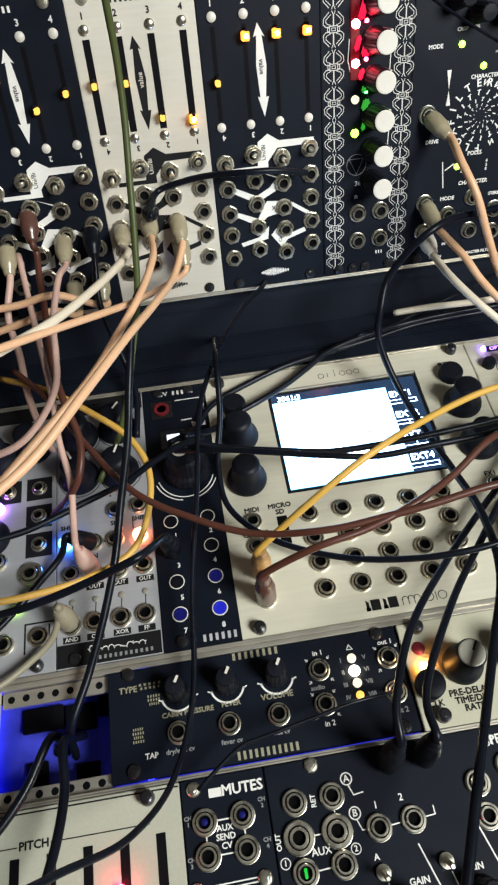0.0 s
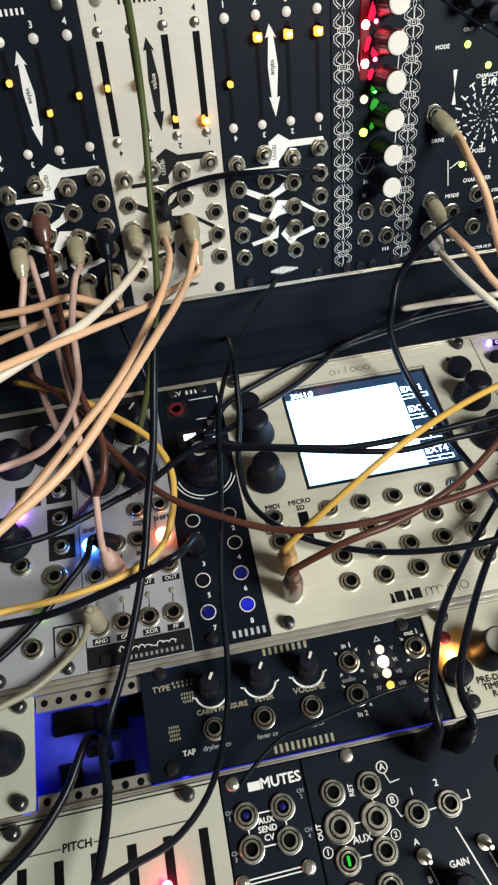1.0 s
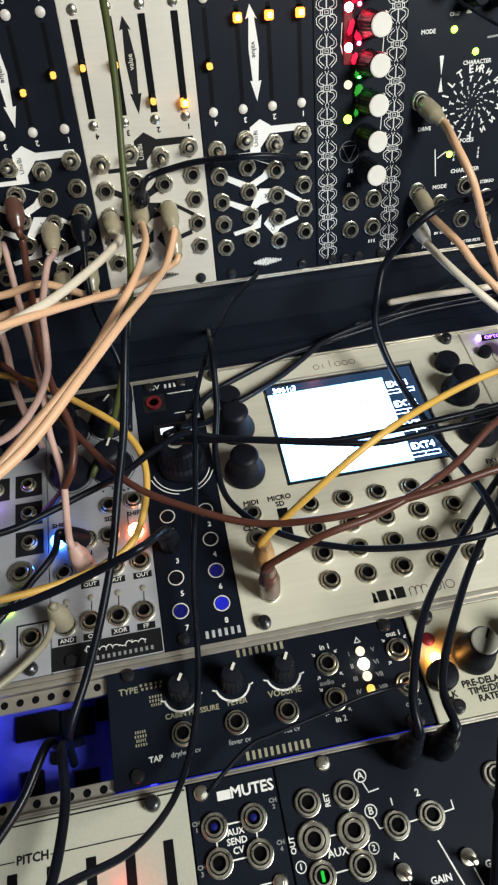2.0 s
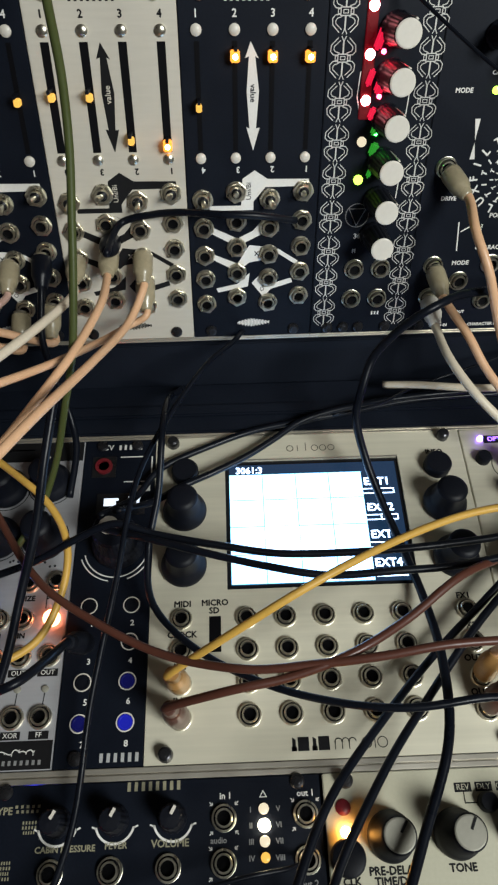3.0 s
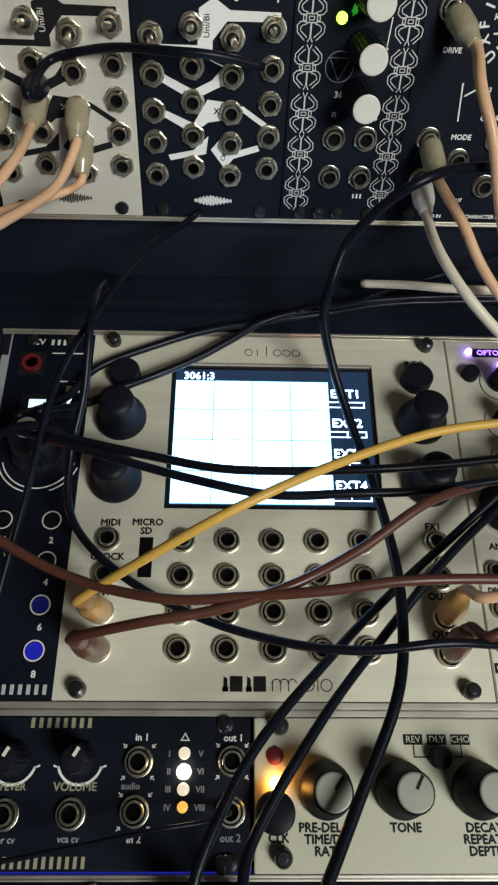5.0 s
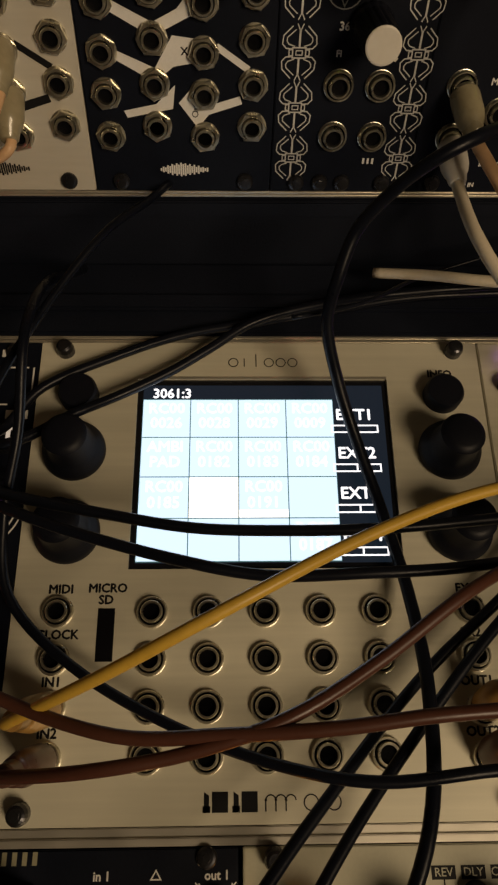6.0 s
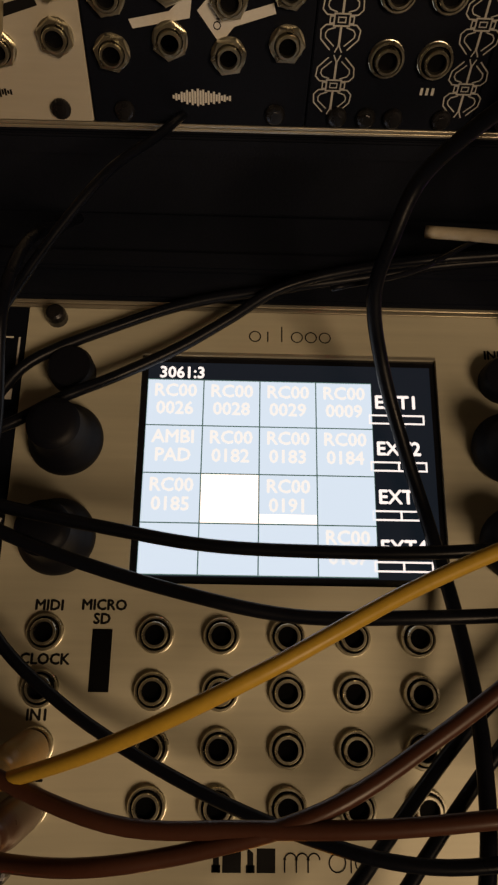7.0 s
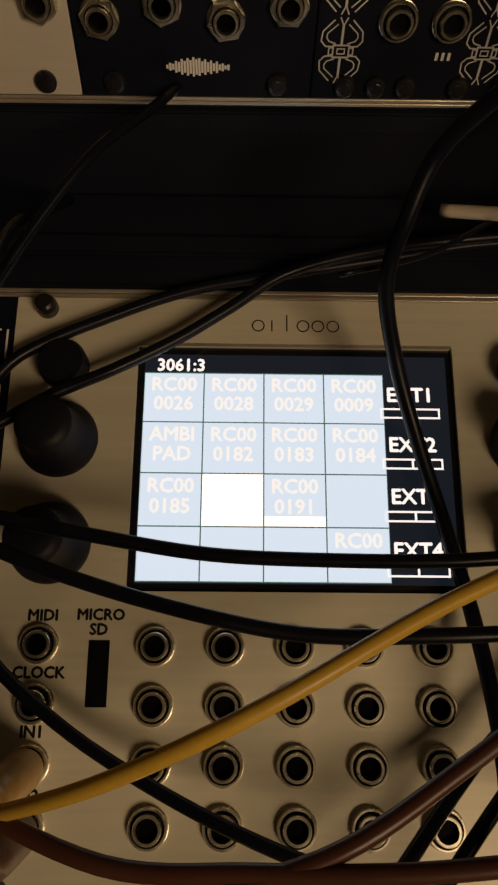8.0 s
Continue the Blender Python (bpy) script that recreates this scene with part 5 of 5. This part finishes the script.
cable('black patch cable hanging into the open slot', RUBBER, 1.75,
      [(-24, 104, 70), (-28, 85, 59), (-32, 68, 46), (-38, 50, 33), (-43, 32, 23), (-50, 13, 14), (-58, -5, 6), (-66, -22, 1), (-69, -28, -18)], extend=False)
cable('black patch cable out of the open slot', RUBBER, 1.85,
      [(-66, -21, -18), (-67, -24, -6), (-66, -29, 12), (-65, -44, 14), (-67, -58, 16), (-70, -71, 20)])
cable('black patch cable over the cream tile', RUBBER, 1.85,
      [(-70, -22, -18), (-71, -24, -6), (-73, -25, 4), (-81, -40, 4), (-91, -52, 4), (-103, -61, 4)])
cable('black patch cable in a logic input', RUBBER, 1.6,
      [(-68, 44, 7), (-77, 35, 5), (-93, 19, 4), (-111, 5, 5)], (LOWER, -55.8, 51.0, (-0.5, -0.2, 0)), KNOB_BLACK, True)
cable('dull olive patch cable over the grey modules', OLIVE_CORD, 1.5,
      [(-67, 17, 13), (-72, 10, 6), (-81, 3, 4.5), (-91, -4, 6), (-103, -9, 9)], (LOWER, -65.7, 16.5, (-0.05, 0.1, 0)), OLIVE_CORD, True)
cable('long red-brown patch cable lying across the sockets', BROWN_CORD, 1.55,
      [(-83, 127, 30), (-66, 105, 32), (-50, 78, 32), (-33, 54, 32), (-12, 39, 32), (10, 28, 33), (35, 21, 41), (56, 21, 44), (76, 22, 47), (94, 24, 49), (113, 25, 48), (130, 25, 47)])
cable('black patch cable hanging down over the display edge', RUBBER, 1.85,
      [(176, 166, 50), (153, 161, 56), (136, 154, 60), (120, 148, 64), (110, 141, 67), (102, 138, 64), (95, 137, 56), (88, 134, 46), (84, 126, 38), (82, 118, 28), (86, 107, 16), (92, 92, 7), (98, 74, 3), (102, 53, 6), (102, 28, 16), (98, 2, 21), (85, -25, 22), (62, -67, 31)])
cable('thin black wire across the filter module', RUBBER, 0.7,
      [(95, 209, 140), (102, 200, 137), (109, 192, 134), (116, 185, 131), (123, 179, 128), (130, 174, 125)])
cable('thin black wire drooping over the black effects tile', RUBBER, 0.8,
      [(-22, -50, 10), (-7, -40, 12), (1, -38, 12), (18, -35, 12), (34, -32, 12), (46, -30.5, 9), (53, -28.6, 3)], extend=False)
